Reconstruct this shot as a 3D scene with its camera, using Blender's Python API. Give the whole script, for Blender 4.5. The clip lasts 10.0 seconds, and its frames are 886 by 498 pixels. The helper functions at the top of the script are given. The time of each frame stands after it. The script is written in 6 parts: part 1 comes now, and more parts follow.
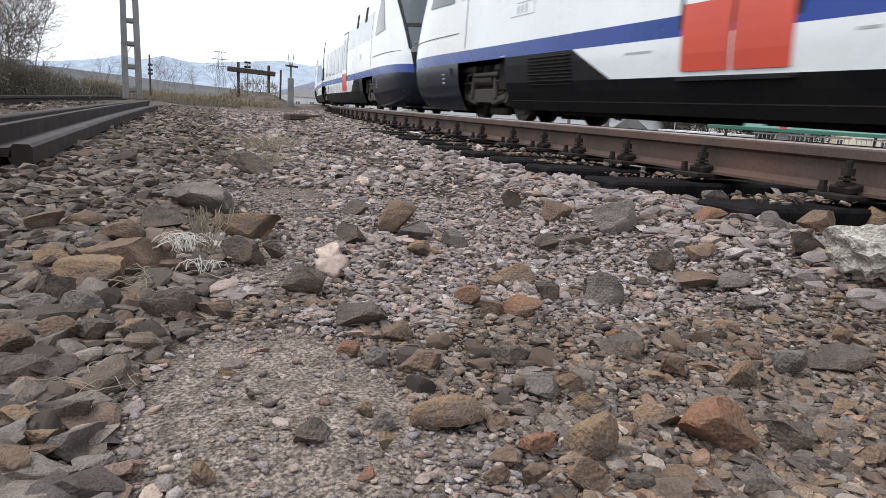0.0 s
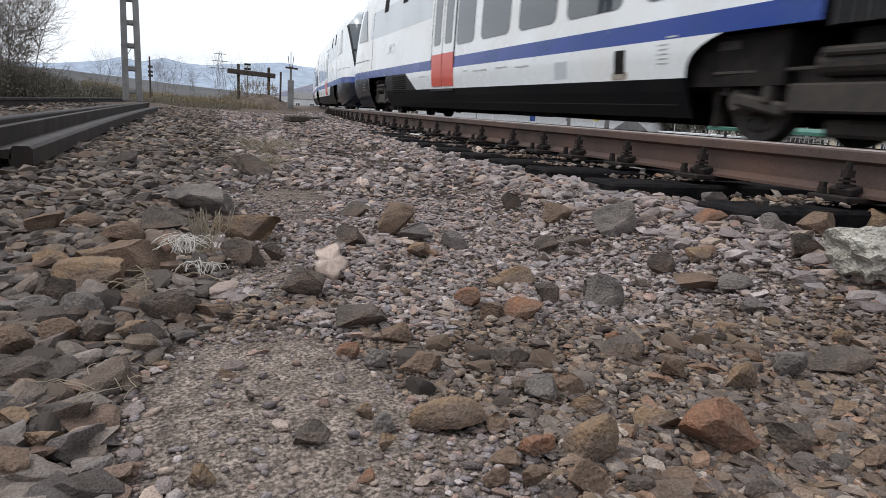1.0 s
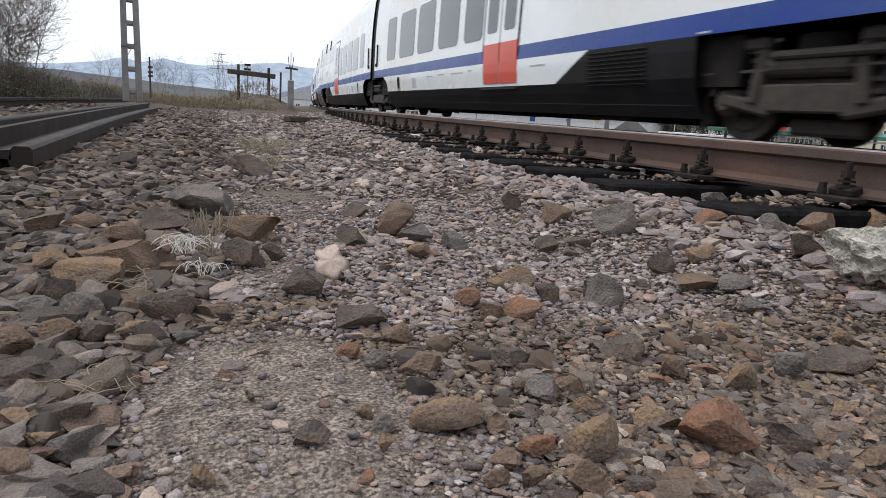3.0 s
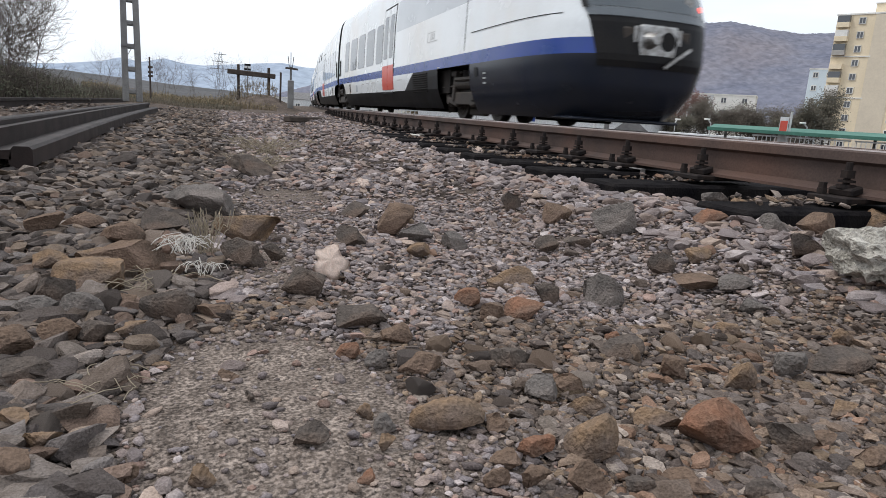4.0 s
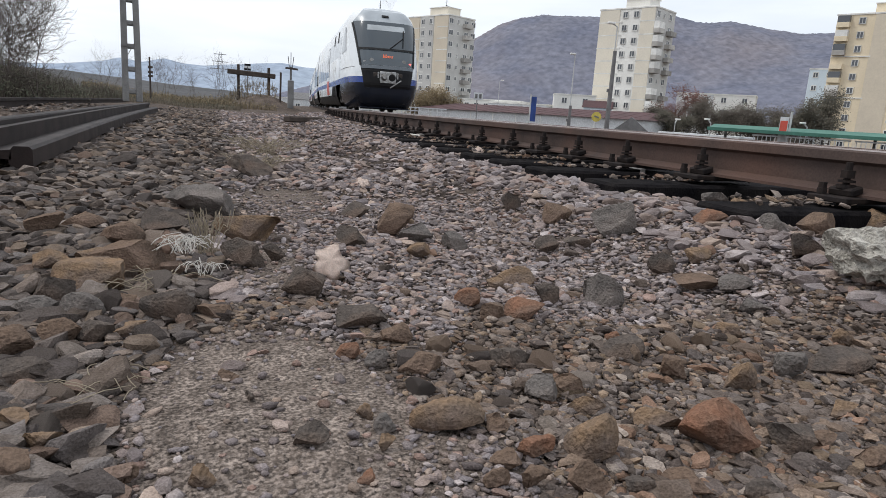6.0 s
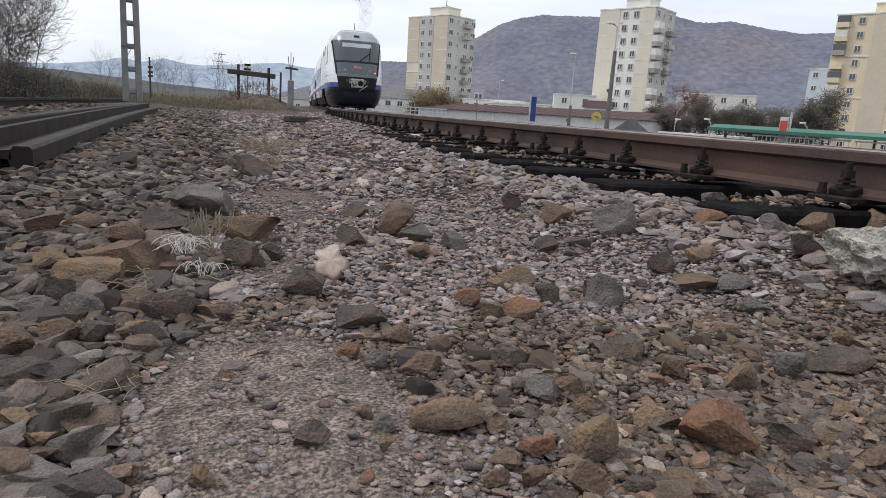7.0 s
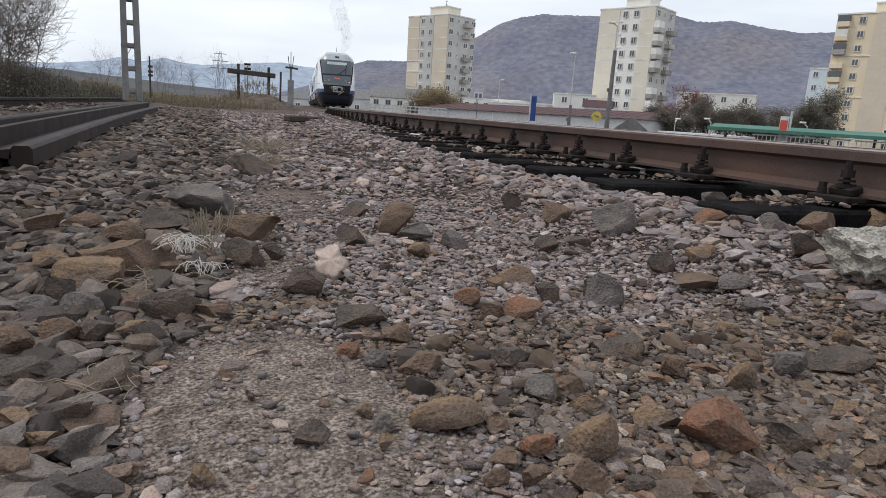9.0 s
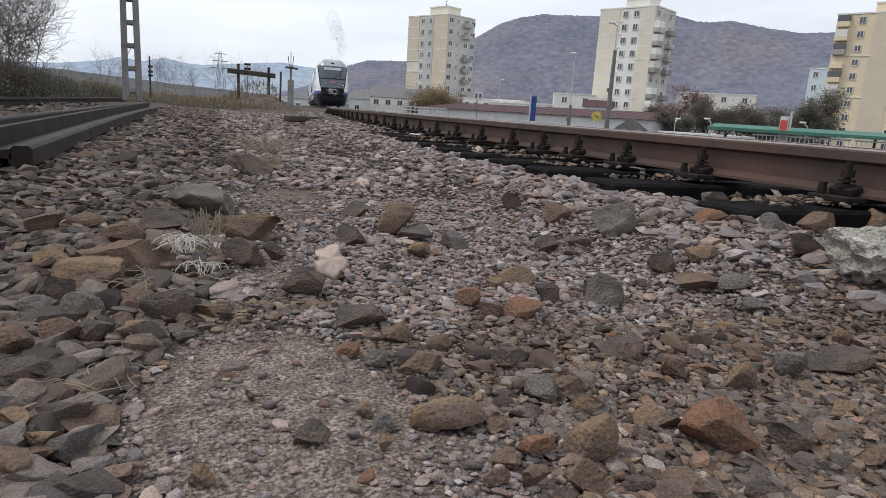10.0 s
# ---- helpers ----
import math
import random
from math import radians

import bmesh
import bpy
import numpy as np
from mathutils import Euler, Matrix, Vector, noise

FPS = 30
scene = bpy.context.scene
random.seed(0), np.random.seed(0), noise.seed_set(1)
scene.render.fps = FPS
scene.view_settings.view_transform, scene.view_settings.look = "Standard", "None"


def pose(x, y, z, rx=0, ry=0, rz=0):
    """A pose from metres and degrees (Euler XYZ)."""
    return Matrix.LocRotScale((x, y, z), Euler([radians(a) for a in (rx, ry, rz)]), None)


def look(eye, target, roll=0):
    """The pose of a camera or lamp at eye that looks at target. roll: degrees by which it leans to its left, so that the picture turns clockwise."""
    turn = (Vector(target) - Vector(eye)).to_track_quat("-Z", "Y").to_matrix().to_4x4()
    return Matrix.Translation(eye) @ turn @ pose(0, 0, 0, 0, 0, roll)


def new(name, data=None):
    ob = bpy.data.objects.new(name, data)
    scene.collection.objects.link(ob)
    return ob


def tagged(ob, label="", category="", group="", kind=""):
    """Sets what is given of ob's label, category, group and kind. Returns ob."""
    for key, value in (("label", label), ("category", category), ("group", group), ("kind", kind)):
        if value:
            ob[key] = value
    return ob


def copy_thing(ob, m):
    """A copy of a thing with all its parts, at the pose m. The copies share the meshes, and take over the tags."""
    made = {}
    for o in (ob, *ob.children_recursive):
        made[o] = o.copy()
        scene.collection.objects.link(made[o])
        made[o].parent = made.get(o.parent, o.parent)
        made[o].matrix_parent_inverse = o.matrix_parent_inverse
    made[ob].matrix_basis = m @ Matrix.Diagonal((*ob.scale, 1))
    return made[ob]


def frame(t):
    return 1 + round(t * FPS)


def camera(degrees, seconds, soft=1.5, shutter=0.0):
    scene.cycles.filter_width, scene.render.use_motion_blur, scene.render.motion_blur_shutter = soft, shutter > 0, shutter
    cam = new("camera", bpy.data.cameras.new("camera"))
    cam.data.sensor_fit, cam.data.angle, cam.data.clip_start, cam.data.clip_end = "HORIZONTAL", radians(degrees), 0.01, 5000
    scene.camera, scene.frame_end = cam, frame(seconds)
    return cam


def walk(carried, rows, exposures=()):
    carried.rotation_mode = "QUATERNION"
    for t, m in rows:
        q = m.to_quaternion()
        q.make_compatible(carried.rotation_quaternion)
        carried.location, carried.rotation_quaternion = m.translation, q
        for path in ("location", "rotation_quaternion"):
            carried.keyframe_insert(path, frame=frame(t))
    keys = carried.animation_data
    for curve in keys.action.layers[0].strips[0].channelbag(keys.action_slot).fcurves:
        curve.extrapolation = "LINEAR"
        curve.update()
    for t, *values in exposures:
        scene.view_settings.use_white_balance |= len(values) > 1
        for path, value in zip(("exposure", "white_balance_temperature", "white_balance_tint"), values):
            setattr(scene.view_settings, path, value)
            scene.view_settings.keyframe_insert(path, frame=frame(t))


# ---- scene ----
# The camera lies on the ballast between two sidings, hardly moving.
def aim(pitch, roll=3.65, yaw=22.74):
    m = Matrix.Rotation(radians(-yaw), 4, "Z") @ Matrix.Rotation(radians(90 - pitch), 4, "X") @ Matrix.Rotation(radians(roll), 4, "Z")
    return Matrix.Translation((0, 0, 0.0856)) @ m


cam = camera(69.7, 10.0, soft=0.7, shutter=0.4)
walk(cam, [(0, aim(12.18)), (0.3, aim(12.05)), (1.0, aim(12.02)), (2.0, aim(11.98)), (8.0, aim(11.98)), (8.5, aim(12.03)), (10, aim(12.03))],
     exposures=[(0, 0.54), (0.4, 0.38), (0.9, 0.22), (1.6, 0.20), (2.4, 0.25), (4.2, 0.18), (5.6, 0.08), (7.0, 0.0), (10, -0.04)])

# ---- world and light: a bright overcast sky ----
world = bpy.data.worlds.new("world")
scene.world = world
world.use_nodes = True
wn, wl = world.node_tree.nodes, world.node_tree.links
wn.clear()
sky = wn.new("ShaderNodeTexSky")
sky.sky_type, sky.sun_disc = "NISHITA", False
sky.sun_elevation, sky.sun_rotation = radians(52), radians(308)
sky.air_density, sky.dust_density, sky.ozone_density = 1.0, 4.0, 1.5
# high thin cloud: pale, nearly even, with faint streaks
coord = wn.new("ShaderNodeTexCoord")
stretch = wn.new("ShaderNodeMapping")
stretch.inputs["Scale"].default_value = (1.2, 1.2, 6.0)
cloud = wn.new("ShaderNodeTexNoise")
cloud.inputs["Scale"].default_value, cloud.inputs["Detail"].default_value = 2.2, 5
ramp = wn.new("ShaderNodeValToRGB")
ramp.color_ramp.elements[0].position, ramp.color_ramp.elements[0].color = 0.30, (8.5, 9.2, 10.2, 1)
ramp.color_ramp.elements[1].position, ramp.color_ramp.elements[1].color = 0.70, (11.4, 11.9, 12.5, 1)
mixer = wn.new("ShaderNodeMix")
mixer.data_type = "RGBA"
mixer.inputs[0].default_value = 0.9
back = wn.new("ShaderNodeBackground")
back.inputs["Strength"].default_value = 0.1
wout = wn.new("ShaderNodeOutputWorld")
wl.new(coord.outputs["Generated"], stretch.inputs["Vector"])
wl.new(stretch.outputs[0], cloud.inputs["Vector"])
wl.new(cloud.outputs["Fac"], ramp.inputs[0])
wl.new(sky.outputs[0], mixer.inputs[6])
wl.new(ramp.outputs[0], mixer.inputs[7])
wl.new(mixer.outputs[2], back.inputs[0])
wl.new(back.outputs[0], wout.inputs[0])
sun_data = bpy.data.lights.new("sun", "SUN")
sun_data.energy, sun_data.angle, sun_data.color = 1.5, radians(16), (1.0, 0.975, 0.94)
sun = new("sun", sun_data)
sun.matrix_world = look((-24, 14, 44), (0, 0, 0))

# ---- materials ----


def material(name, color, rough=0.7, second=None, scale=8.0, fine=60.0, metal=0.0, bump=0.2, dist=0.004, spread=0.0, third=None, island=False, obj=False, spec=0.5, grit=0.2):
    """A surface of two colours in blotches, with fine grain and relief; third: dirt in larger patches."""
    m = bpy.data.materials.new(name)
    m.use_nodes = True
    n, l = m.node_tree.nodes, m.node_tree.links
    b = n["Principled BSDF"]
    b.inputs["Metallic"].default_value, b.inputs["Specular IOR Level"].default_value = metal, spec
    tc = n.new("ShaderNodeTexCoord")
    big, small = n.new("ShaderNodeTexNoise"), n.new("ShaderNodeTexNoise")
    big.inputs["Scale"].default_value, small.inputs["Scale"].default_value = scale, fine
    big.inputs["Detail"].default_value = small.inputs["Detail"].default_value = 6
    for x in (big, small):
        l.new(tc.outputs["Object"], x.inputs["Vector"])
    second = second or tuple(c * 0.72 for c in color)
    mix = n.new("ShaderNodeMix")
    mix.data_type = "RGBA"
    mix.inputs[6].default_value, mix.inputs[7].default_value = (*color, 1), (*second, 1)
    cr = n.new("ShaderNodeValToRGB")
    cr.color_ramp.elements[0].position, cr.color_ramp.elements[1].position = 0.38, 0.66
    l.new(big.outputs["Fac"], cr.inputs[0])
    l.new(cr.outputs[0], mix.inputs[0])
    out = mix.outputs[2]
    if third:
        patch = n.new("ShaderNodeTexNoise")
        patch.inputs["Scale"].default_value, patch.inputs["Detail"].default_value = scale * 0.31, 8
        l.new(tc.outputs["Object"], patch.inputs["Vector"])
        cr2 = n.new("ShaderNodeValToRGB")
        cr2.color_ramp.elements[0].position, cr2.color_ramp.elements[1].position = 0.48, 0.7
        l.new(patch.outputs["Fac"], cr2.inputs[0])
        mix2 = n.new("ShaderNodeMix")
        mix2.data_type = "RGBA"
        mix2.inputs[7].default_value = (*third, 1)
        l.new(cr2.outputs[0], mix2.inputs[0])
        l.new(out, mix2.inputs[6])
        out = mix2.outputs[2]
    hsv = n.new("ShaderNodeHueSaturation")
    l.new(out, hsv.inputs["Color"])
    grain = n.new("ShaderNodeMapRange")
    grain.inputs[1].default_value, grain.inputs[2].default_value = 0.25, 0.75
    grain.inputs[3].default_value, grain.inputs[4].default_value = 1 - grit, 1 + grit
    l.new(small.outputs["Fac"], grain.inputs[0])
    value = grain.outputs[0]
    if spread:
        pick = n.new("ShaderNodeNewGeometry").outputs["Random Per Island"] if island else n.new("ShaderNodeObjectInfo").outputs["Random"]
        each = n.new("ShaderNodeMapRange")
        each.inputs[3].default_value, each.inputs[4].default_value = 1 - spread, 1 + spread
        l.new(pick, each.inputs[0])
        mul = n.new("ShaderNodeMath")
        mul.operation = "MULTIPLY"
        l.new(each.outputs[0], mul.inputs[0])
        l.new(value, mul.inputs[1])
        value = mul.outputs[0]
    l.new(value, hsv.inputs["Value"])
    l.new(hsv.outputs[0], b.inputs["Base Color"])
    rr = n.new("ShaderNodeMapRange")
    rr.inputs[3].default_value, rr.inputs[4].default_value = max(0.02, rough - 0.1), min(1, rough + 0.1)
    l.new(big.outputs["Fac"], rr.inputs[0])
    l.new(rr.outputs[0], b.inputs["Roughness"])
    if bump:
        bp = n.new("ShaderNodeBump")
        bp.inputs["Strength"].default_value, bp.inputs["Distance"].default_value = bump, dist
        l.new(small.outputs["Fac"], bp.inputs["Height"])
        l.new(bp.outputs[0], b.inputs["Normal"])
    return m


def stone_material(name, colors, spread=0.38, island=True):
    """Stones: each takes its own colour from a ramp, with mottling, dust and small pits."""
    m = material(name, (1, 1, 1), 0.92, (0.7, 0.68, 0.66), scale=45, fine=330, bump=0.9, dist=0.004, spread=spread, island=island, spec=0.06, grit=0.34)
    n, l = m.node_tree.nodes, m.node_tree.links
    b = n["Principled BSDF"]
    pick = n.new("ShaderNodeNewGeometry").outputs["Random Per Island"] if island else n.new("ShaderNodeObjectInfo").outputs["Random"]
    cr = n.new("ShaderNodeValToRGB")
    cr.color_ramp.interpolation = "CONSTANT"
    scramble = n.new("ShaderNodeMath")
    scramble.operation = "MULTIPLY"
    scramble.inputs[1].default_value = 7.31
    wrap = n.new("ShaderNodeMath")
    wrap.operation = "FRACT"
    l.new(pick, scramble.inputs[0])
    l.new(scramble.outputs[0], wrap.inputs[0])
    l.new(wrap.outputs[0], cr.inputs[0])
    while len(cr.color_ramp.elements) < len(colors):
        cr.color_ramp.elements.new(0.5)
    for i, c in enumerate(colors):
        cr.color_ramp.elements[i].position, cr.color_ramp.elements[i].color = i / len(colors), (*c, 1)
    tint = n.new("ShaderNodeMix")
    tint.data_type, tint.blend_type = "RGBA", "MULTIPLY"
    tint.inputs[0].default_value = 1
    hsv = [x for x in n if x.type == "HUE_SAT"][0]
    l.new(cr.outputs[0], tint.inputs[6])
    l.new(hsv.outputs[0], tint.inputs[7])
    l.new(tint.outputs[2], b.inputs["Base Color"])
    return m


M_SOIL = material("gravelly_soil", (0.076, 0.059, 0.049), 0.95, (0.038, 0.030, 0.026), scale=5, fine=90, bump=1.0, dist=0.012, third=(0.13, 0.100, 0.084), spec=0.06)


def add_grit(m, scale, depth):
    """Small round grains in the relief of a soil."""
    n, l = m.node_tree.nodes, m.node_tree.links
    vor = n.new("ShaderNodeTexVoronoi")
    vor.inputs["Scale"].default_value = scale
    tc = [x for x in n if x.type == "TEX_COORD"][0]
    l.new(tc.outputs["Object"], vor.inputs["Vector"])
    old_bump = [x for x in n if x.type == "BUMP"][0]
    nb = n.new("ShaderNodeBump")
    nb.invert = True
    nb.inputs["Strength"].default_value, nb.inputs["Distance"].default_value = 1.0, depth
    l.new(vor.outputs["Distance"], nb.inputs["Height"])
    l.new(nb.outputs[0], old_bump.inputs["Normal"])
    b = n["Principled BSDF"]
    src = b.inputs["Base Color"].links[0].from_socket
    tone = n.new("ShaderNodeMapRange")
    tone.inputs[3].default_value, tone.inputs[4].default_value = 0.6, 1.4
    sep = n.new("ShaderNodeSeparateColor")
    l.new(vor.outputs["Color"], sep.inputs[0])
    l.new(sep.outputs[0], tone.inputs[0])
    mul = n.new("ShaderNodeMix")
    mul.data_type, mul.blend_type = "RGBA", "MULTIPLY"
    mul.inputs[0].default_value = 1
    l.new(src, mul.inputs[6])
    l.new(tone.outputs[0], mul.inputs[7])
    l.new(mul.outputs[2], b.inputs["Base Color"])


def add_dust(m, color):
    """Pale trodden dust and ash where the sheet's own dust attribute says, broken by noise."""
    n, l = m.node_tree.nodes, m.node_tree.links
    b = n["Principled BSDF"]
    src = b.inputs["Base Color"].links[0].from_socket
    att = n.new("ShaderNodeAttribute")
    att.attribute_name = "dust"
    tc = [x for x in n if x.type == "TEX_COORD"][0]
    spots, fine = n.new("ShaderNodeTexNoise"), n.new("ShaderNodeTexNoise")
    spots.inputs["Scale"].default_value, fine.inputs["Scale"].default_value = 26, 170
    spots.inputs["Detail"].default_value = fine.inputs["Detail"].default_value = 7
    for x in (spots, fine):
        l.new(tc.outputs["Object"], x.inputs["Vector"])
    sharpen = n.new("ShaderNodeMapRange")
    sharpen.inputs[1].default_value, sharpen.inputs[2].default_value = 0.34, 0.66
    sharpen.inputs[3].default_value = 0.38
    l.new(spots.outputs["Fac"], sharpen.inputs[0])
    fleck = n.new("ShaderNodeMapRange")
    fleck.inputs[1].default_value, fleck.inputs[2].default_value = 0.42, 0.60
    fleck.inputs[3].default_value = 0.25
    l.new(fine.outputs["Fac"], fleck.inputs[0])
    m1, m2 = n.new("ShaderNodeMath"), n.new("ShaderNodeMath")
    m1.operation = m2.operation = "MULTIPLY"
    l.new(sharpen.outputs[0], m1.inputs[0])
    l.new(fleck.outputs[0], m1.inputs[1])
    l.new(m1.outputs[0], m2.inputs[0])
    l.new(att.outputs["Fac"], m2.inputs[1])
    mix = n.new("ShaderNodeMix")
    mix.data_type = "RGBA"
    mix.inputs[7].default_value = (*color, 1)
    l.new(m2.outputs[0], mix.inputs[0])
    l.new(src, mix.inputs[6])
    l.new(mix.outputs[2], b.inputs["Base Color"])


add_grit(M_SOIL, 130, 0.006)
add_dust(M_SOIL, (0.40, 0.328, 0.283))
STONES = [(0.191, 0.148, 0.123), (0.143, 0.117, 0.103), (0.224, 0.167, 0.129), (0.166, 0.141, 0.131), (0.209, 0.155, 0.122), (0.263, 0.195, 0.142), (0.118, 0.095, 0.086), (0.202, 0.163, 0.142), (0.224, 0.145, 0.106), (0.179, 0.151, 0.14), (0.298, 0.249, 0.216), (0.137, 0.109, 0.094)]
# Paler versions of the colours above, for the strip and beyond a metre.
PALE_STONES = [(0.278, 0.226, 0.212), (0.221, 0.188, 0.185), (0.316, 0.251, 0.221), (0.248, 0.218, 0.223), (0.299, 0.236, 0.21), (0.362, 0.284, 0.238), (0.19, 0.161, 0.159), (0.289, 0.246, 0.238), (0.316, 0.223, 0.19), (0.263, 0.233, 0.235), (0.404, 0.352, 0.343), (0.213, 0.178, 0.172)]
DARK_STONES = [(0.162, 0.131, 0.113), (0.114, 0.096, 0.088), (0.191, 0.152, 0.127), (0.14, 0.124, 0.118), (0.174, 0.138, 0.116), (0.228, 0.177, 0.141), (0.09, 0.076, 0.071), (0.168, 0.143, 0.129), (0.183, 0.132, 0.107), (0.153, 0.133, 0.127), (0.259, 0.219, 0.195), (0.124, 0.104, 0.095)]
M_GRAVEL = stone_material("gravel", STONES)
M_GRAVEL_PALE = stone_material("dusty_gravel", PALE_STONES, 0.28)
M_GRAVEL_DARK = stone_material("dark_gravel", DARK_STONES)
M_STONE_DARK = stone_material("dark_ballast_stone", DARK_STONES, island=False)
M_STONE = stone_material("ballast_stone", STONES, island=False)
M_GREY_STONE = material("grey_stone", (0.162, 0.144, 0.133), 0.9, (0.113, 0.101, 0.095), scale=28, fine=200, bump=1.0, dist=0.006, spec=0.06, grit=0.3, third=(0.216, 0.184, 0.166))
M_DARK_STONE = material("dark_stone", (0.090, 0.076, 0.068), 0.9, (0.133, 0.108, 0.092), scale=28, fine=200, bump=1.0, dist=0.006, spec=0.06, grit=0.3, third=(0.132, 0.095, 0.076))
M_LUMP = material("crumbling_concrete_lump", (0.52, 0.49, 0.44), 0.95, (0.27, 0.25, 0.22), scale=38, fine=150, bump=1.0, dist=0.012, spec=0.05, grit=0.45, third=(0.30, 0.28, 0.24))
M_BROWN_LEAF = material("brown_dry_leaf", (0.30, 0.20, 0.15), 0.8, (0.22, 0.15, 0.115), scale=60, fine=300, bump=0.3, dist=0.001)
M_TAN_STONE = material("tan_stone", (0.235, 0.158, 0.102), 0.92, (0.157, 0.119, 0.093), scale=28, fine=200, bump=1.0, dist=0.006, spec=0.06, grit=0.3, third=(0.157, 0.117, 0.098))
M_BROWN_STONE = material("brown_stone", (0.172, 0.119, 0.088), 0.92, (0.122, 0.090, 0.071), scale=22, fine=200, bump=1.0, dist=0.006, spec=0.06, grit=0.3, third=(0.216, 0.149, 0.115))
M_BRICK_STONE = material("brick_fragment", (0.227, 0.119, 0.078), 0.93, (0.172, 0.108, 0.078), scale=28, fine=200, bump=1.0, dist=0.006, spec=0.06, grit=0.3, third=(0.157, 0.104, 0.081))
M_RUST = material("rusty_rail_steel", (0.080, 0.055, 0.047), 0.7, (0.055, 0.040, 0.036), scale=5, fine=110, bump=0.3, dist=0.002, third=(0.095, 0.056, 0.044), spec=0.2)
M_HEAD = material("worn_rail_head", (0.33, 0.29, 0.28), 0.4, (0.22, 0.17, 0.15), scale=4, fine=70, metal=0.7, bump=0.1, dist=0.001)
M_OLD_RAIL = material("old_rail_steel", (0.033, 0.023, 0.021), 0.65, (0.022, 0.017, 0.016), scale=6, fine=110, bump=0.3, dist=0.002, spec=0.2)
M_BLACK_STEEL = material("tarred_steel", (0.022, 0.021, 0.023), 0.7, (0.05, 0.042, 0.038), scale=7, fine=120, bump=0.3, dist=0.002, spec=0.15)
M_FASTENER = material("rusty_fastener", (0.018, 0.015, 0.015), 0.75, (0.032, 0.024, 0.021), scale=30, fine=200, bump=0.3, dist=0.001, spec=0.1)
M_SLEEPER = material("tarred_sleeper_timber", (0.008, 0.0075, 0.009), 0.95, (0.018, 0.016, 0.016), scale=8, fine=90, bump=0.9, dist=0.008, spec=0.04)
M_BAND = material("galvanised_band", (0.33, 0.32, 0.31), 0.5, (0.2, 0.18, 0.17), scale=40, metal=0.5, bump=0.1)
M_WHITE = material("white_train_paint", (0.74, 0.77, 0.79), 0.26, (0.69, 0.72, 0.74), scale=1.2, fine=30, bump=0.02, third=(0.68, 0.66, 0.63), grit=0.03)
M_SILVER = material("silver_train_paint", (0.50, 0.53, 0.56), 0.25, (0.45, 0.48, 0.51), scale=1.0, fine=30, bump=0.02, grit=0.03)
M_BLUE = material("blue_train_paint", (0.010, 0.042, 0.26), 0.26, (0.012, 0.05, 0.22), scale=1.5, fine=30, bump=0.02, grit=0.03)
M_RED = material("red_door_paint", (0.60, 0.075, 0.045), 0.33, (0.52, 0.075, 0.05), scale=1.5, fine=30, bump=0.02, grit=0.03)
M_SKIRT = material("dark_skirt_paint", (0.007, 0.007, 0.009), 0.5, (0.013, 0.012, 0.012), scale=2, fine=40, bump=0.06, spec=0.15)
M_UNDER = material("dirty_underframe", (0.010, 0.009, 0.009), 0.85, (0.022, 0.018, 0.016), scale=5, fine=60, bump=0.3, spec=0.15)
M_BOGIE = material("grimy_bogie_steel", (0.040, 0.036, 0.034), 0.6, (0.062, 0.051, 0.044), scale=9, fine=80, bump=0.3, spec=0.15)
M_WHEEL = material("wheel_steel", (0.06, 0.052, 0.047), 0.55, (0.035, 0.03, 0.027), scale=6, fine=70, metal=0.4, bump=0.1)
M_RUBBER = material("grey_rubber", (0.03, 0.03, 0.031), 0.75, scale=6, bump=0.1, spec=0.15)
M_GREYPANEL = material("grey_front_panel", (0.11, 0.125, 0.14), 0.3, (0.095, 0.11, 0.125), scale=2, bump=0.02, grit=0.03)
M_APRON = material("dark_apron_paint", (0.018, 0.022, 0.034), 0.24, (0.022, 0.025, 0.034), scale=2, fine=40, bump=0.03, spec=0.3, grit=0.05)
M_BROW = material("grey_brow_paint", (0.38, 0.41, 0.435), 0.3, (0.29, 0.315, 0.34), scale=2, bump=0.02, grit=0.03)
M_BLIND = material("pale_blind", (0.45, 0.48, 0.50), 0.5, scale=3, bump=0.02, grit=0.03)
M_STREAK = material("brown_grime", (0.20, 0.155, 0.115), 0.8, (0.36, 0.33, 0.29), scale=14, bump=0.1)
M_GREYBAR = material("grey_lettering", (0.42, 0.42, 0.42), 0.5, scale=10, bump=0.0, grit=0.03)
M_CHROME = material("bare_metal", (0.40, 0.40, 0.40), 0.4, (0.2, 0.19, 0.18), scale=12, metal=0.8, bump=0.1)
M_CONCRETE = material("weathered_concrete", (0.25, 0.245, 0.24), 0.9, (0.17, 0.165, 0.165), scale=2.5, fine=40, bump=0.4, dist=0.01)
M_WOOD = material("dark_weathered_wood", (0.085, 0.068, 0.058), 0.9, (0.055, 0.045, 0.04), scale=6, fine=80, bump=0.5, spec=0.15)
M_STRAWFAR = material("yellow_brown_weed", (0.22, 0.175, 0.11), 0.9, (0.15, 0.12, 0.085), scale=4, bump=0.1, spread=0.3, island=True, spec=0.2)
M_TWIG = material("bare_twig_bark", (0.13, 0.105, 0.09), 0.9, (0.085, 0.07, 0.062), scale=20, bump=0.2)


def glass(name, color, rough=0.04, spec=0.9):
    m = bpy.data.materials.new(name)
    m.use_nodes = True
    b = m.node_tree.nodes["Principled BSDF"]
    b.inputs["Base Color"].default_value = (*color, 1)
    b.inputs["Roughness"].default_value, b.inputs["Specular IOR Level"].default_value = rough, spec
    return m


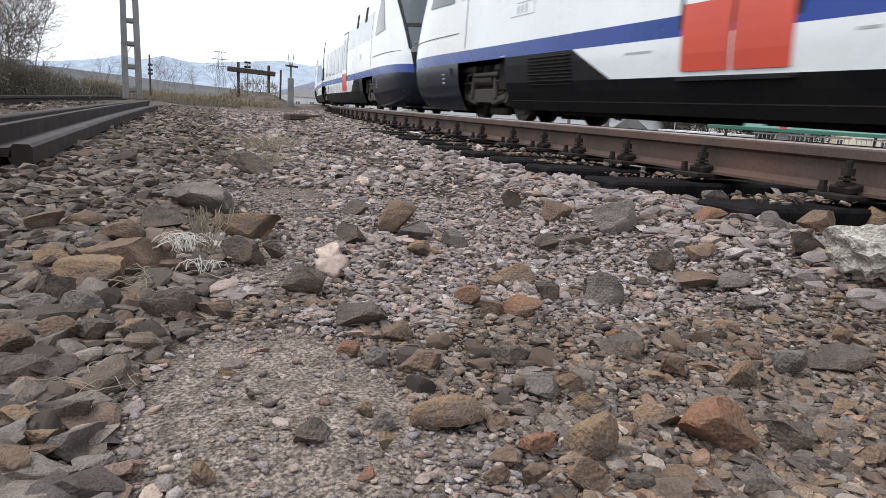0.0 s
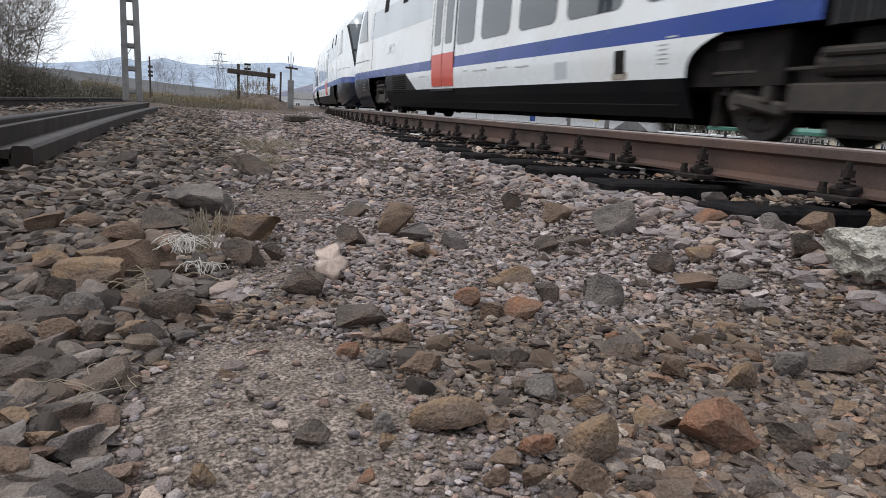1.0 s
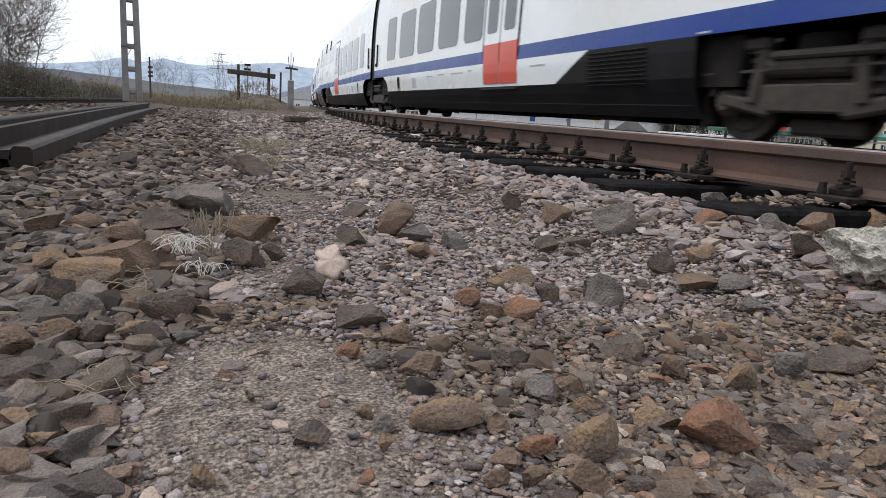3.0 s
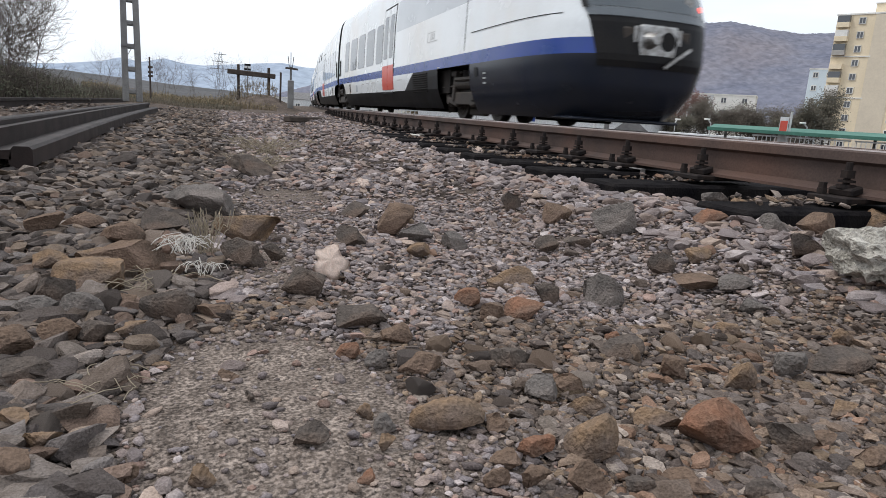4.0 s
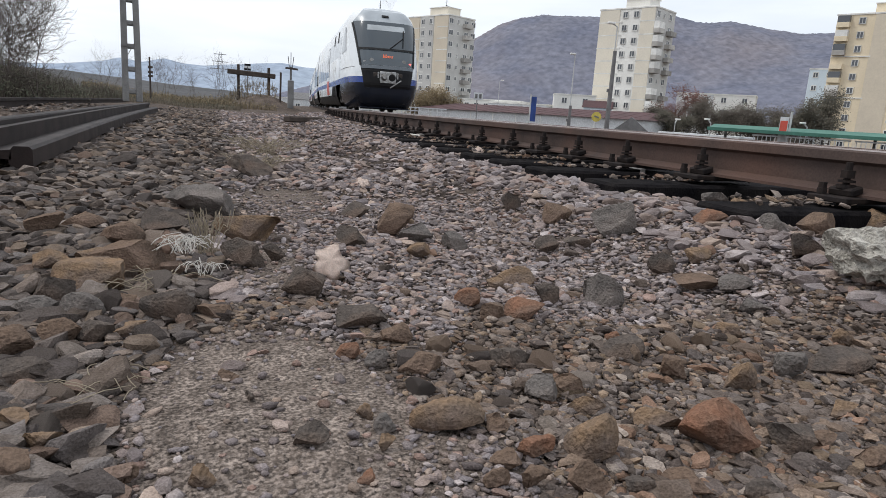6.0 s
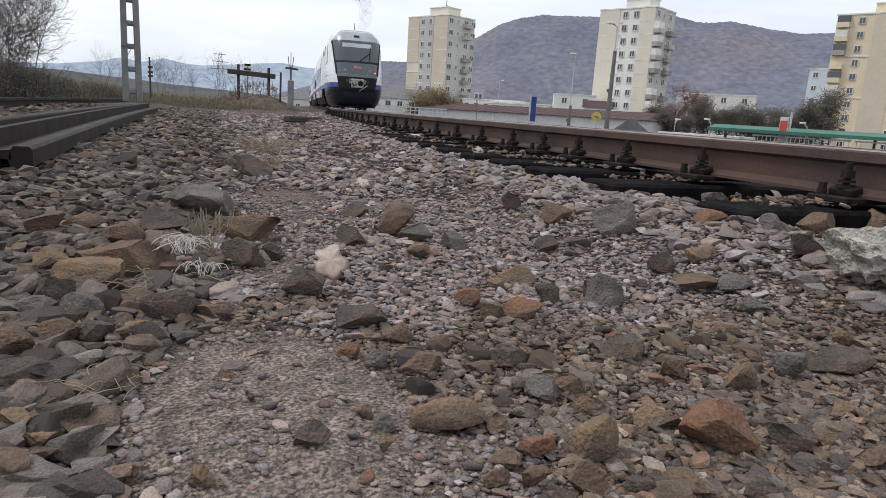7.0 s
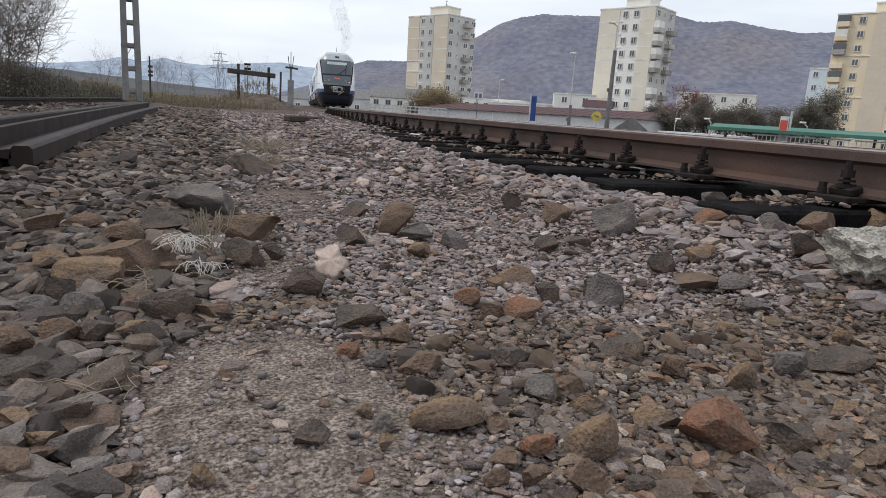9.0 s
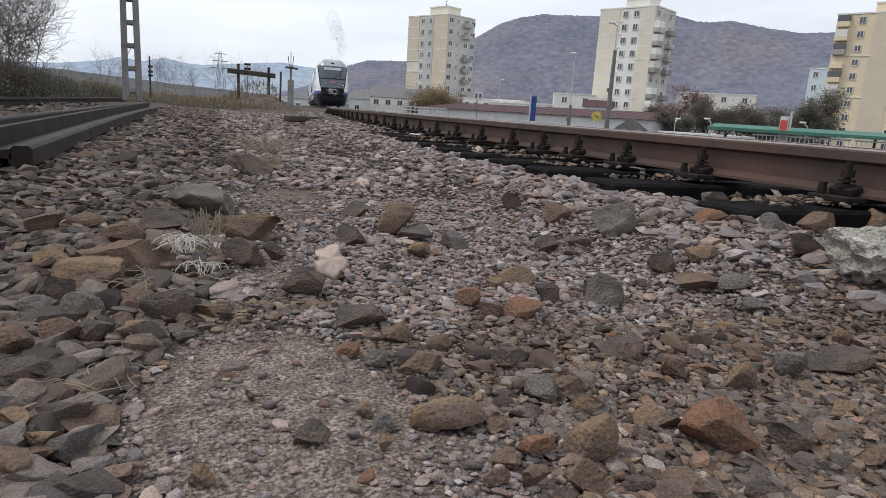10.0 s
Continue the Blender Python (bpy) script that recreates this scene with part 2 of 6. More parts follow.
M_GLASS = glass("tinted_train_glass", (0.035, 0.045, 0.055))
M_WINDSCREEN = glass("windscreen_glass", (0.045, 0.058, 0.070), 0.14, 0.7)
M_LAMPGLASS = glass("lamp_panel_glass", (0.040, 0.055, 0.068), 0.12)
M_PANE = glass("dark_house_pane", (0.05, 0.055, 0.065), 0.1)


def glow(name, color, strength):
    m = bpy.data.materials.new(name)
    m.use_nodes = True
    b = m.node_tree.nodes["Principled BSDF"]
    b.inputs["Base Color"].default_value = (*color, 1)
    b.inputs["Emission Color"].default_value, b.inputs["Emission Strength"].default_value = (*color, 1), strength
    return m


M_SMOKE = bpy.data.materials.new("thin_exhaust_smoke")
M_SMOKE.use_nodes = True
veil = M_SMOKE.node_tree.nodes.new("ShaderNodeBsdfTransparent")
veil.inputs[0].default_value = (0.970, 0.968, 0.969, 1)
M_SMOKE.node_tree.links.new(veil.outputs[0], M_SMOKE.node_tree.nodes["Material Output"].inputs["Surface"])
M_TAIL = glow("lit_tail_lamp", (1.0, 0.12, 0.10), 2.2)
M_LED = glow("orange_display_dots", (1.0, 0.20, 0.08), 0.55)

# ---- mesh helpers ----


def part(name, bm, mat, parent=None, label="", smooth=False):
    """Links a bmesh as one mesh object, under a thing where one is given."""
    me = bpy.data.meshes.new(name)
    if smooth:
        for f in bm.faces:
            f.smooth = True
    bm.to_mesh(me)
    bm.free()
    for x in mat if isinstance(mat, (list, tuple)) else [mat]:
        me.materials.append(x)
    ob = new(name, me)
    if parent:
        ob.parent = parent
    if label:
        ob["label"] = label
    return ob


def mesh_object(name, verts, faces, mat, parent=None, label="", smooth=False):
    me = bpy.data.meshes.new(name)
    me.from_pydata(verts, [], faces)
    me.materials.append(mat)
    if smooth:
        me.shade_smooth()
    ob = new(name, me)
    if parent:
        ob.parent = parent
    if label:
        ob["label"] = label
    return ob


def thing(name, label, category, group="", kind="", m=None):
    ob = new(name)
    if m is not None:
        ob.matrix_basis = m
    return tagged(ob, label, category, group, kind)


def box(bm, size, at=(0, 0, 0), turn=(0, 0, 0), bevel=0.0):
    m = pose(*at, *turn) @ Matrix.Diagonal((*size, 1))
    made = bmesh.ops.create_cube(bm, size=1, matrix=m)
    if bevel:
        edges = list({e for v in made["verts"] for e in v.link_edges})
        bmesh.ops.bevel(bm, geom=edges, offset=bevel, segments=1, affect="EDGES", profile=0.5)
    return bm


def rod(bm, a, b, r, r2=None, seg=8):
    a, b = Vector(a), Vector(b)
    m = Matrix.Translation((a + b) / 2) @ (b - a).to_track_quat("Z", "Y").to_matrix().to_4x4()
    bmesh.ops.create_cone(bm, cap_ends=True, segments=seg, radius1=r, radius2=r if r2 is None else r2, depth=(b - a).length, matrix=m)
    return bm


def boxed(*a, **k):
    return box(bmesh.new(), *a, **k)


def rodded(*a, **k):
    return rod(bmesh.new(), *a, **k)


# ---- the lines of the tracks ----
R_MAIN, BEND_END, X_MAIN = 262.0, 45.0, 6.305


def main_line(s, lat=0.0, z=0.0):
    """A point on the running line, s metres along it, lat metres to its right, and the heading."""
    if s < 0:
        x, y, h = 0.0, s, 0.0
    else:
        h = min(s, BEND_END) / R_MAIN
        x, y = (1 - math.cos(h)) * R_MAIN, math.sin(h) * R_MAIN
        if s > BEND_END:
            x, y = x + math.sin(h) * (s - BEND_END), y + math.cos(h) * (s - BEND_END)
    return Vector((X_MAIN + x + lat * math.cos(h), y - lat * math.sin(h), z)), h


def siding_lat(s):
    """The middle of the siding, right of the running line's middle: it joins it far off."""
    k = max(0.0, min(1.0, s / 32.0))
    return -3.22 * (1 - k * k)


RAIL = ((-0.030, 0), (0.030, 0), (0.036, -0.007), (0.037, -0.040), (0.012, -0.053), (0.009, -0.135), (0.072, -0.156), (0.072, -0.168), (-0.072, -0.168), (-0.072, -0.156), (-0.009, -0.135), (-0.012, -0.053), (-0.037, -0.040), (-0.036, -0.007))


def sweep(name, line, profile, mat, parent=None, label="", caps=True):
    """A profile (across, up) carried along points with headings."""
    verts, faces, k = [], [], len(profile)
    for p, h in line:
        verts += [(p.x + a * math.cos(h), p.y - a * math.sin(h), p.z + b) for a, b in profile]
    for i in range(len(line) - 1):
        for j in range(k):
            a, b = i * k + j, i * k + (j + 1) % k
            faces.append((a, b, b + k, a + k))
    if caps:
        faces += [tuple(range(k - 1, -1, -1)), tuple(range(len(verts) - k, len(verts)))]
    return mesh_object(name, verts, faces, mat, parent, label)
# ---- ground: one sheet to the horizon ----


def smooth(a, b, x):
    k = max(0.0, min(1.0, (x - a) / (b - a)))
    return k * k * (3 - 2 * k)


def ground_z(x, y):
    """Ballast hollow under the camera, shoulders towards the tracks, rougher land beyond."""
    c, _ = main_line(y)
    off = x - c.x                       # right of the running line's middle
    a = siding_lat(y) - 0.75            # near rail of the siding
    z = -0.32 + 0.07 * smooth(0.3, -0.7, x) * smooth(1.0, 3.5, y)
    z += 0.115 * smooth(a - 1.30, a - 0.72, off) - smooth(a - 0.66, a - 0.35, off) * (0.03 * smooth(7.0, 4.0, y) + 0.035 * smooth(1.7, 1.3, y)) + 0.03 * smooth(a - 0.2, a + 0.3, off)
    z += 0.06 * smooth(4, 14, y) * smooth(a + 0.4, a - 0.4, off)
    z -= 2.3 * smooth(2.4, 8.0, off) * smooth(900, 500, abs(y))
    z += 0.5 * smooth(-2.4, -7.0, x) * smooth(2, 9, y)
    mound = math.hypot((x - 4.1) / 2.6, (y - 37.5) / 4.0)
    z += 1.3 * smooth(1.0, 0.0, mound)
    if abs(x) < 6 and -1 < y < 20:
        z += 0.02 * noise.noise((x * 2.1, y * 2.1, 0)) + 0.008 * noise.noise((x * 9, y * 9, 3))
    return z


def spaced(lo, hi, step, grow, far):
    out = list(np.arange(lo, hi, step))
    d, x = step, out[-1]
    while x < far:
        d *= grow
        x += d
        out.append(x)
    d, x = step, out[0]
    while x > -far:
        d *= grow
        x -= d
        out.insert(0, x)
    return out


def dusty(x, y):
    """How far a spot lies on the trodden, stone-poor strip (0 to 1)."""
    a = math.hypot((x - 0.11) / 0.19, (y - 0.80) / 0.34)
    b = math.hypot((x - 0.19) / 0.10, (y - 1.75) / 0.45)
    c = abs(x - (0.30 + 0.13 * (y - 2))) / 0.22 if y > 2.2 else 9
    return max(smooth(1.25, 0.75, a), 0.8 * smooth(1.2, 0.6, b), 0.6 * smooth(1.2, 0.5, c), 0.75 * smooth(1.2, 0.4, math.hypot((x - 0.30) / 0.13, (y - 0.60) / 0.14)))


xs, ys = spaced(-1.0, 3.0, 0.04, 1.14, 3500), spaced(0.2, 5.0, 0.045, 1.12, 3500)
gv = [(x, y, ground_z(x, y)) for y in ys for x in xs]
nx = len(xs)
gf = [(j * nx + i, j * nx + i + 1, (j + 1) * nx + i + 1, (j + 1) * nx + i) for j in range(len(ys) - 1) for i in range(nx - 1)]
ground = tagged(mesh_object("ground", gv, gf, M_SOIL, smooth=True), "brown gravelly railway ground with dust and grit", "ground", kind="structure")

dust = ground.data.attributes.new("dust", "FLOAT", "POINT")
dust.data.foreach_set("value", [dusty(v[0], v[1]) if abs(v[0]) < 4 and 0 < v[1] < 12 else 0.25 for v in gv])

# ---- rails and sleepers ----


def track(name, label, lat, s0, s1, top_left, top_right, places, mat=M_RUST, extra=0.0):
    """A track > two rails with worn heads, sleepers, fasteners."""
    t = thing(name, label, "railway track", kind="structure")
    pts = list(np.arange(s0, s1, 0.5)) + [s1]
    for side, top in ((-0.7535, top_left), (0.7535, top_right)):
        line = [main_line(s, lat(s) + side, top) for s in pts]
        rail = sweep("rail", line, RAIL, mat, t)
        sweep("rail_head", line, ((-0.024, 0.003), (0.024, 0.003), (0.029, -0.001), (-0.029, -0.001)), M_HEAD, rail, "worn bare steel running surface")
    me = None
    for s in places:
        p, h = main_line(s, lat(s) - extra / 2, min(top_left, top_right) - 0.168 - 0.022 - 0.07)
        if me is None:
            ob = part("sleeper", boxed((2.5 + extra, 0.25, 0.14), bevel=0.012), M_SLEEPER, t)
            me = ob.data
        else:
            ob = new("sleeper", me)
            ob.parent = t
        ob.matrix_basis = Matrix.Translation(p) @ Matrix.Rotation(-h + radians(random.uniform(-1.5, 1.5)), 4, "Z")
    return t


near_places = [1.58 - 0.62 * k for k in range(1, 8)] + [1.58, 2.30, 2.87, 3.36, 3.80, 4.28]
near_places += [4.28 + 0.60 * k for k in range(1, 42)]
siding = track("track_siding", "rusty siding rails on dark tarred sleepers in ballast", siding_lat, -12, 31, 0.048, 0.030, near_places, extra=0.16)
running = track("track_running", "running line with rusty rails on old sleepers", lambda s: 0.0, -40, 165, 0.0, 0.0, [-6 + 0.62 * k for k in range(90)])


def fastener(parent, s, side, top):
    """Baseplate under the rail with clips, coach bolts and nuts on both sides."""
    p, h = main_line(s, siding_lat(s) + side, top - 0.168)
    plate = part("baseplate", boxed((0.36, 0.16, 0.022), (0, 0, -0.008), bevel=0.004), M_FASTENER, parent)
    plate.matrix_basis = Matrix.Translation(p) @ Matrix.Rotation(-h, 4, "Z")
    for k in (-1, 1):
        part("clip", boxed((0.06, 0.10, 0.03), (k * 0.085, 0, 0.022), (0, k * 14, 0), bevel=0.006), M_FASTENER, plate)
        bolt = rodded((k * 0.088, 0, 0.0), (k * 0.088, 0, 0.125), 0.012, seg=8)
        rod(bolt, (k * 0.088, 0, 0.068), (k * 0.088, 0, 0.096), 0.025, seg=6)
        rod(bolt, (k * 0.088, 0, 0.052), (k * 0.088, 0, 0.060), 0.029, seg=12)
        rod(bolt, (k * 0.088, 0, 0.030), (k * 0.088, 0, 0.044), 0.032, seg=12)
        part("bolt", bolt, M_FASTENER, plate)
        screw = rodded((k * 0.148, 0.045, 0.0), (k * 0.148, 0.045, 0.026), 0.017, seg=8)
        box(screw, (0.02, 0.02, 0.022), (k * 0.148, 0.045, 0.036))
        part("screw", screw, M_FASTENER, plate)
    return plate


for s in near_places:
    if -1 < s < 24:
        for side, top in ((-0.7535, 0.048), (0.7535, 0.030)):
            if side < 0 or s < 8:
                fastener(siding, s, side, top)
band = bmesh.new()
box(band, (0.028, 0.004, 0.10), (0, 0, -0.05))
box(band, (0.028, 0.09, 0.004), (0, 0.043, 0.002))
hoop = part("end_hoop", band, M_BAND, siding, "bent galvanised steel strip round a sleeper")
hoop.matrix_basis = pose(2.235, 2.70, -0.135, 0, 0, 4)

# old siding beside it, running out into the weeds
old = thing("track_old", "disused dark rusty track running into weeds", "railway track", kind="structure")
for x0, top, s1 in ((-0.80, -0.065, 15.0), (-2.30, -0.070, 24.0)):
    line = [(Vector((x0 + 0.0016 * max(0, y - 3) ** 2, y, top)), 0.003 * max(0, y - 3)) for y in np.arange(-6, s1, 0.5)]
    sweep("rail", line, RAIL, M_OLD_RAIL, old)
for k in range(12):
    y = 7.0 + 0.64 * k
    sl = part("sleeper", boxed((2.5, 0.24, 0.14), bevel=0.015), M_SLEEPER, old)
    sl.matrix_basis = pose(-1.55 + 0.0016 * max(0, y - 3) ** 2, y, -0.318, 0, 0, random.uniform(-2, 2))
loose_line = [(Vector((-0.595 + 0.0063 * (y - 3) + 0.0022 * max(0, y - 4) ** 2, y, -0.188 + 0.004 * (y - 3))), 0.004 * max(0, y - 4)) for y in np.arange(3.0, 12.6, 0.4)]
loose_profile = ((0.045, 0.030), (0.045, -0.038), (0.028, -0.045), (-0.03, -0.045), (-0.04, -0.02), (-0.13, 0.0), (-0.13, 0.08), (-0.15, 0.08), (-0.15, -0.06), (-0.16, -0.06), (-0.16, 0.095), (-0.12, 0.095), (-0.12, 0.018), (-0.03, 0.030), (-0.02, 0.042), (0.032, 0.042))
loose = thing("loose_rail", "dark rusty spare rail lying on its side in ballast", "rail")
sweep("head", loose_line, loose_profile[:5] + loose_profile[13:], M_OLD_RAIL, loose)
sweep("web", loose_line, ((-0.03, 0.028), (-0.03, -0.012), (-0.125, -0.004), (-0.125, 0.018)), M_OLD_RAIL, loose)
sweep("foot", loose_line, ((-0.12, 0.095), (-0.12, -0.06), (-0.16, -0.06), (-0.16, 0.095)), M_OLD_RAIL, loose)

# ---- the railcar ----
WIDTHS = ((0.13, 1.12), (0.20, 1.18), (0.45, 1.30), (0.62, 1.365), (0.90, 1.40), (1.26, 1.415), (1.90, 1.41), (2.40, 1.40), (2.80, 1.375), (3.10, 1.35), (3.40, 1.315), (3.62, 1.24), (3.80, 1.10), (3.96, 0.84), (4.07, 0.46), (4.12, 0.0))
FRONTS = ((0.13, 20.05), (0.20, 20.2), (0.32, 20.45), (0.6, 20.68), (1.0, 20.78), (1.5, 20.70), (1.9, 20.52), (2.35, 20.25), (2.9, 19.92), (3.3, 19.65), (3.55, 19.42), (3.80, 19.1), (3.98, 18.5), (4.12, 17.3))
U0 = 16.9


def interp(table, z):
    return float(np.interp(z, [a for a, _ in table], [b for _, b in table]))


def nose_u(x, z, out=0.0):
    w, uf = interp(WIDTHS, z) + out, interp(FRONTS, z) + out
    k = max(0.0, 1 - abs(x / max(w, 1e-4)) ** 4.0)
    return U0 + (uf - U0) * k ** (1 / 4.0)


def side_strip(bm, u0, u1, z0, z1, side, out=0.0, steps=6, du=1.0, start=None, end=None):
    """A strip of the car's flank from z0 to z1; start and end may shape its ends by height."""
    us = np.linspace(u0, u1, max(2, int((u1 - u0) / du) + 1))
    zs = np.linspace(z0, z1, steps + 1)
    grid = []
    for u in us:
        col = []
        for z in zs:
            a, b = start(z) if start else u0, end(z) if end else u1
            col.append(bm.verts.new((side * (interp(WIDTHS, z) + out), a + (b - a) * (u - u0) / (u1 - u0), z)))
        grid.append(col)
    for i in range(len(us) - 1):
        for j in range(steps):
            q = (grid[i][j], grid[i + 1][j], grid[i + 1][j + 1], grid[i][j + 1])
            bm.faces.new(q if side > 0 else q[::-1])
    return bm


def slab(u0, u1, z0, z1, side, out=0.006, deep=0.02, corner=0.06, steps=5):
    """A plate with rounded corners that follows the flank: a window, a door leaf, a hatch."""
    bm = bmesh.new()
    zs = sorted({round(z, 5) for z in [z0 + corner * (1 - math.cos(radians(a))) for a in (0, 30, 60, 90)] + [z1 - corner * (1 - math.cos(radians(a))) for a in (0, 30, 60, 90)] + list(np.linspace(z0 + corner, z1 - corner, steps))})
    rows = []
    for z in zs:
        e = max(0.0, z0 + corner - z, z - (z1 - corner))
        inset = corner - math.sqrt(max(0.0, corner * corner - e * e))
        x = interp(WIDTHS, z) + out
        rows.append([bm.verts.new((side * k, u, z)) for k, u in ((x - deep, u0 + inset), (x, u0 + inset), (x, u1 - inset), (x - deep, u1 - inset))])
    for a, b in zip(rows, rows[1:]):
        for k in range(3):
            q = (a[k], a[k + 1], b[k + 1], b[k])
            bm.faces.new(q if side > 0 else q[::-1])
    for r, flip in ((rows[0], side > 0), (rows[-1], side < 0)):
        bm.faces.new(r[::-1] if flip else r)
    return bm


def nose_patch(z0, z1, half0, half1, out=0.01, nz=8, nxx=14):
    """A patch that follows the nose, from half-width half0 at z0 to half1 at z1."""
    bm = bmesh.new()
    g = []
    for j in range(nz + 1):
        z = z0 + (z1 - z0) * j / nz
        hw = half0 + (half1 - half0) * j / nz
        g.append([bm.verts.new((hw * (2 * i / nxx - 1), nose_u(hw * (2 * i / nxx - 1), z, out), z)) for i in range(nxx + 1)])
    for j in range(nz):
        for i in range(nxx):
            bm.faces.new((g[j][i], g[j + 1][i], g[j + 1][i + 1], g[j][i + 1]))
    return bm


def edge_patch(z0, z1, side, half0, half1, out):
    """A narrow rubber strip along one edge of the glazed front."""
    bm = bmesh.new()
    last = None
    for j in range(17):
        z = z0 + (z1 - z0) * j / 16
        hw = half0 + (half1 - half0) * j / 16
        row = [bm.verts.new((side * x, nose_u(side * x, z, out), z)) for x in (hw - 0.03, hw + 0.03)]
        if last:
            q = (last[0], last[1], row[1], row[0])
            bm.faces.new(q[::-1] if side > 0 else q)
        last = row
    return bm


def nose_shell(z0, z1, nz, out=0.0):
    """The rounded end of the car between two heights."""
    bm = bmesh.new()
    g = []
    for j in range(nz + 1):
        z = z0 + (z1 - z0) * j / nz
        w, uf = max(interp(WIDTHS, z), 0.002) + out, interp(FRONTS, z) + out
        row = []
        for i in range(33):
            a = math.pi * i / 32
            c, s_ = math.cos(a), math.sin(a)
            row.append(bm.verts.new((w * math.copysign(abs(c) ** 0.5, c), U0 + (uf - U0) * s_ ** 0.5, z)))
        g.append(row)
    for j in range(nz):
        for i in range(32):
            bm.faces.new((g[j][i], g[j][i + 1], g[j + 1][i + 1], g[j + 1][i]))
    return bm


def nose_side(ring, side, out=0.012):
    """A flat-edged plate on the side of the nose; ring: (u, z) corners of a quad, finely divided."""
    bm = bmesh.new()
    (u0, z0), (u1, z1), (u2, z2), (u3, z3) = ring
    g = []
    for i in range(9):
        row = []
        for j in range(9):
            p, q = i / 8, j / 8
            u = (1 - q) * ((1 - p) * u0 + p * u1) + q * ((1 - p) * u3 + p * u2)
            z = (1 - q) * ((1 - p) * z0 + p * z1) + q * ((1 - p) * z3 + p * z2)
            k = max(0.0, min(0.999, (u - U0) / (interp(FRONTS, z) - U0)))
            row.append(bm.verts.new((side * (interp(WIDTHS, z) * (1 - k ** 4) ** 0.25 + out), u, z)))
        g.append(row)
    for i in range(8):
        for j in range(8):
            q = (g[i][j], g[i + 1][j], g[i + 1][j + 1], g[i][j + 1])
            bm.faces.new(q if side > 0 else q[::-1])
    return bm


def hoop_ring(u, long, out):
    """A slice of the car's cross-section."""
    bm = bmesh.new()
    half = [(interp(WIDTHS, z) + out, z) for z in (1.0, 1.9, 2.4, 2.8, 3.1, 3.4, 3.62, 3.8, 3.96)] + [(0.3, 4.03)]
    ring = half + [(-x, z) for x, z in half[::-1]]
    ends = [[bm.verts.new((x, u + k * long / 2, z)) for x, z in ring] for k in (-1, 1)]
    n = len(ring)
    for i in range(n):
        bm.faces.new((ends[0][i], ends[0][(i + 1) % n], ends[1][(i + 1) % n], ends[1][i]))
    bm.faces.new(ends[0][::-1])
    bm.faces.new(ends[1])
    bmesh.ops.recalc_face_normals(bm, faces=bm.faces)
    return bm


def arch(z):
    """The rounded upper corner of the middle bogie's opening."""
    return 1.9 - 0.5 * max(0.0, (z - 0.62) / 0.42) ** 3


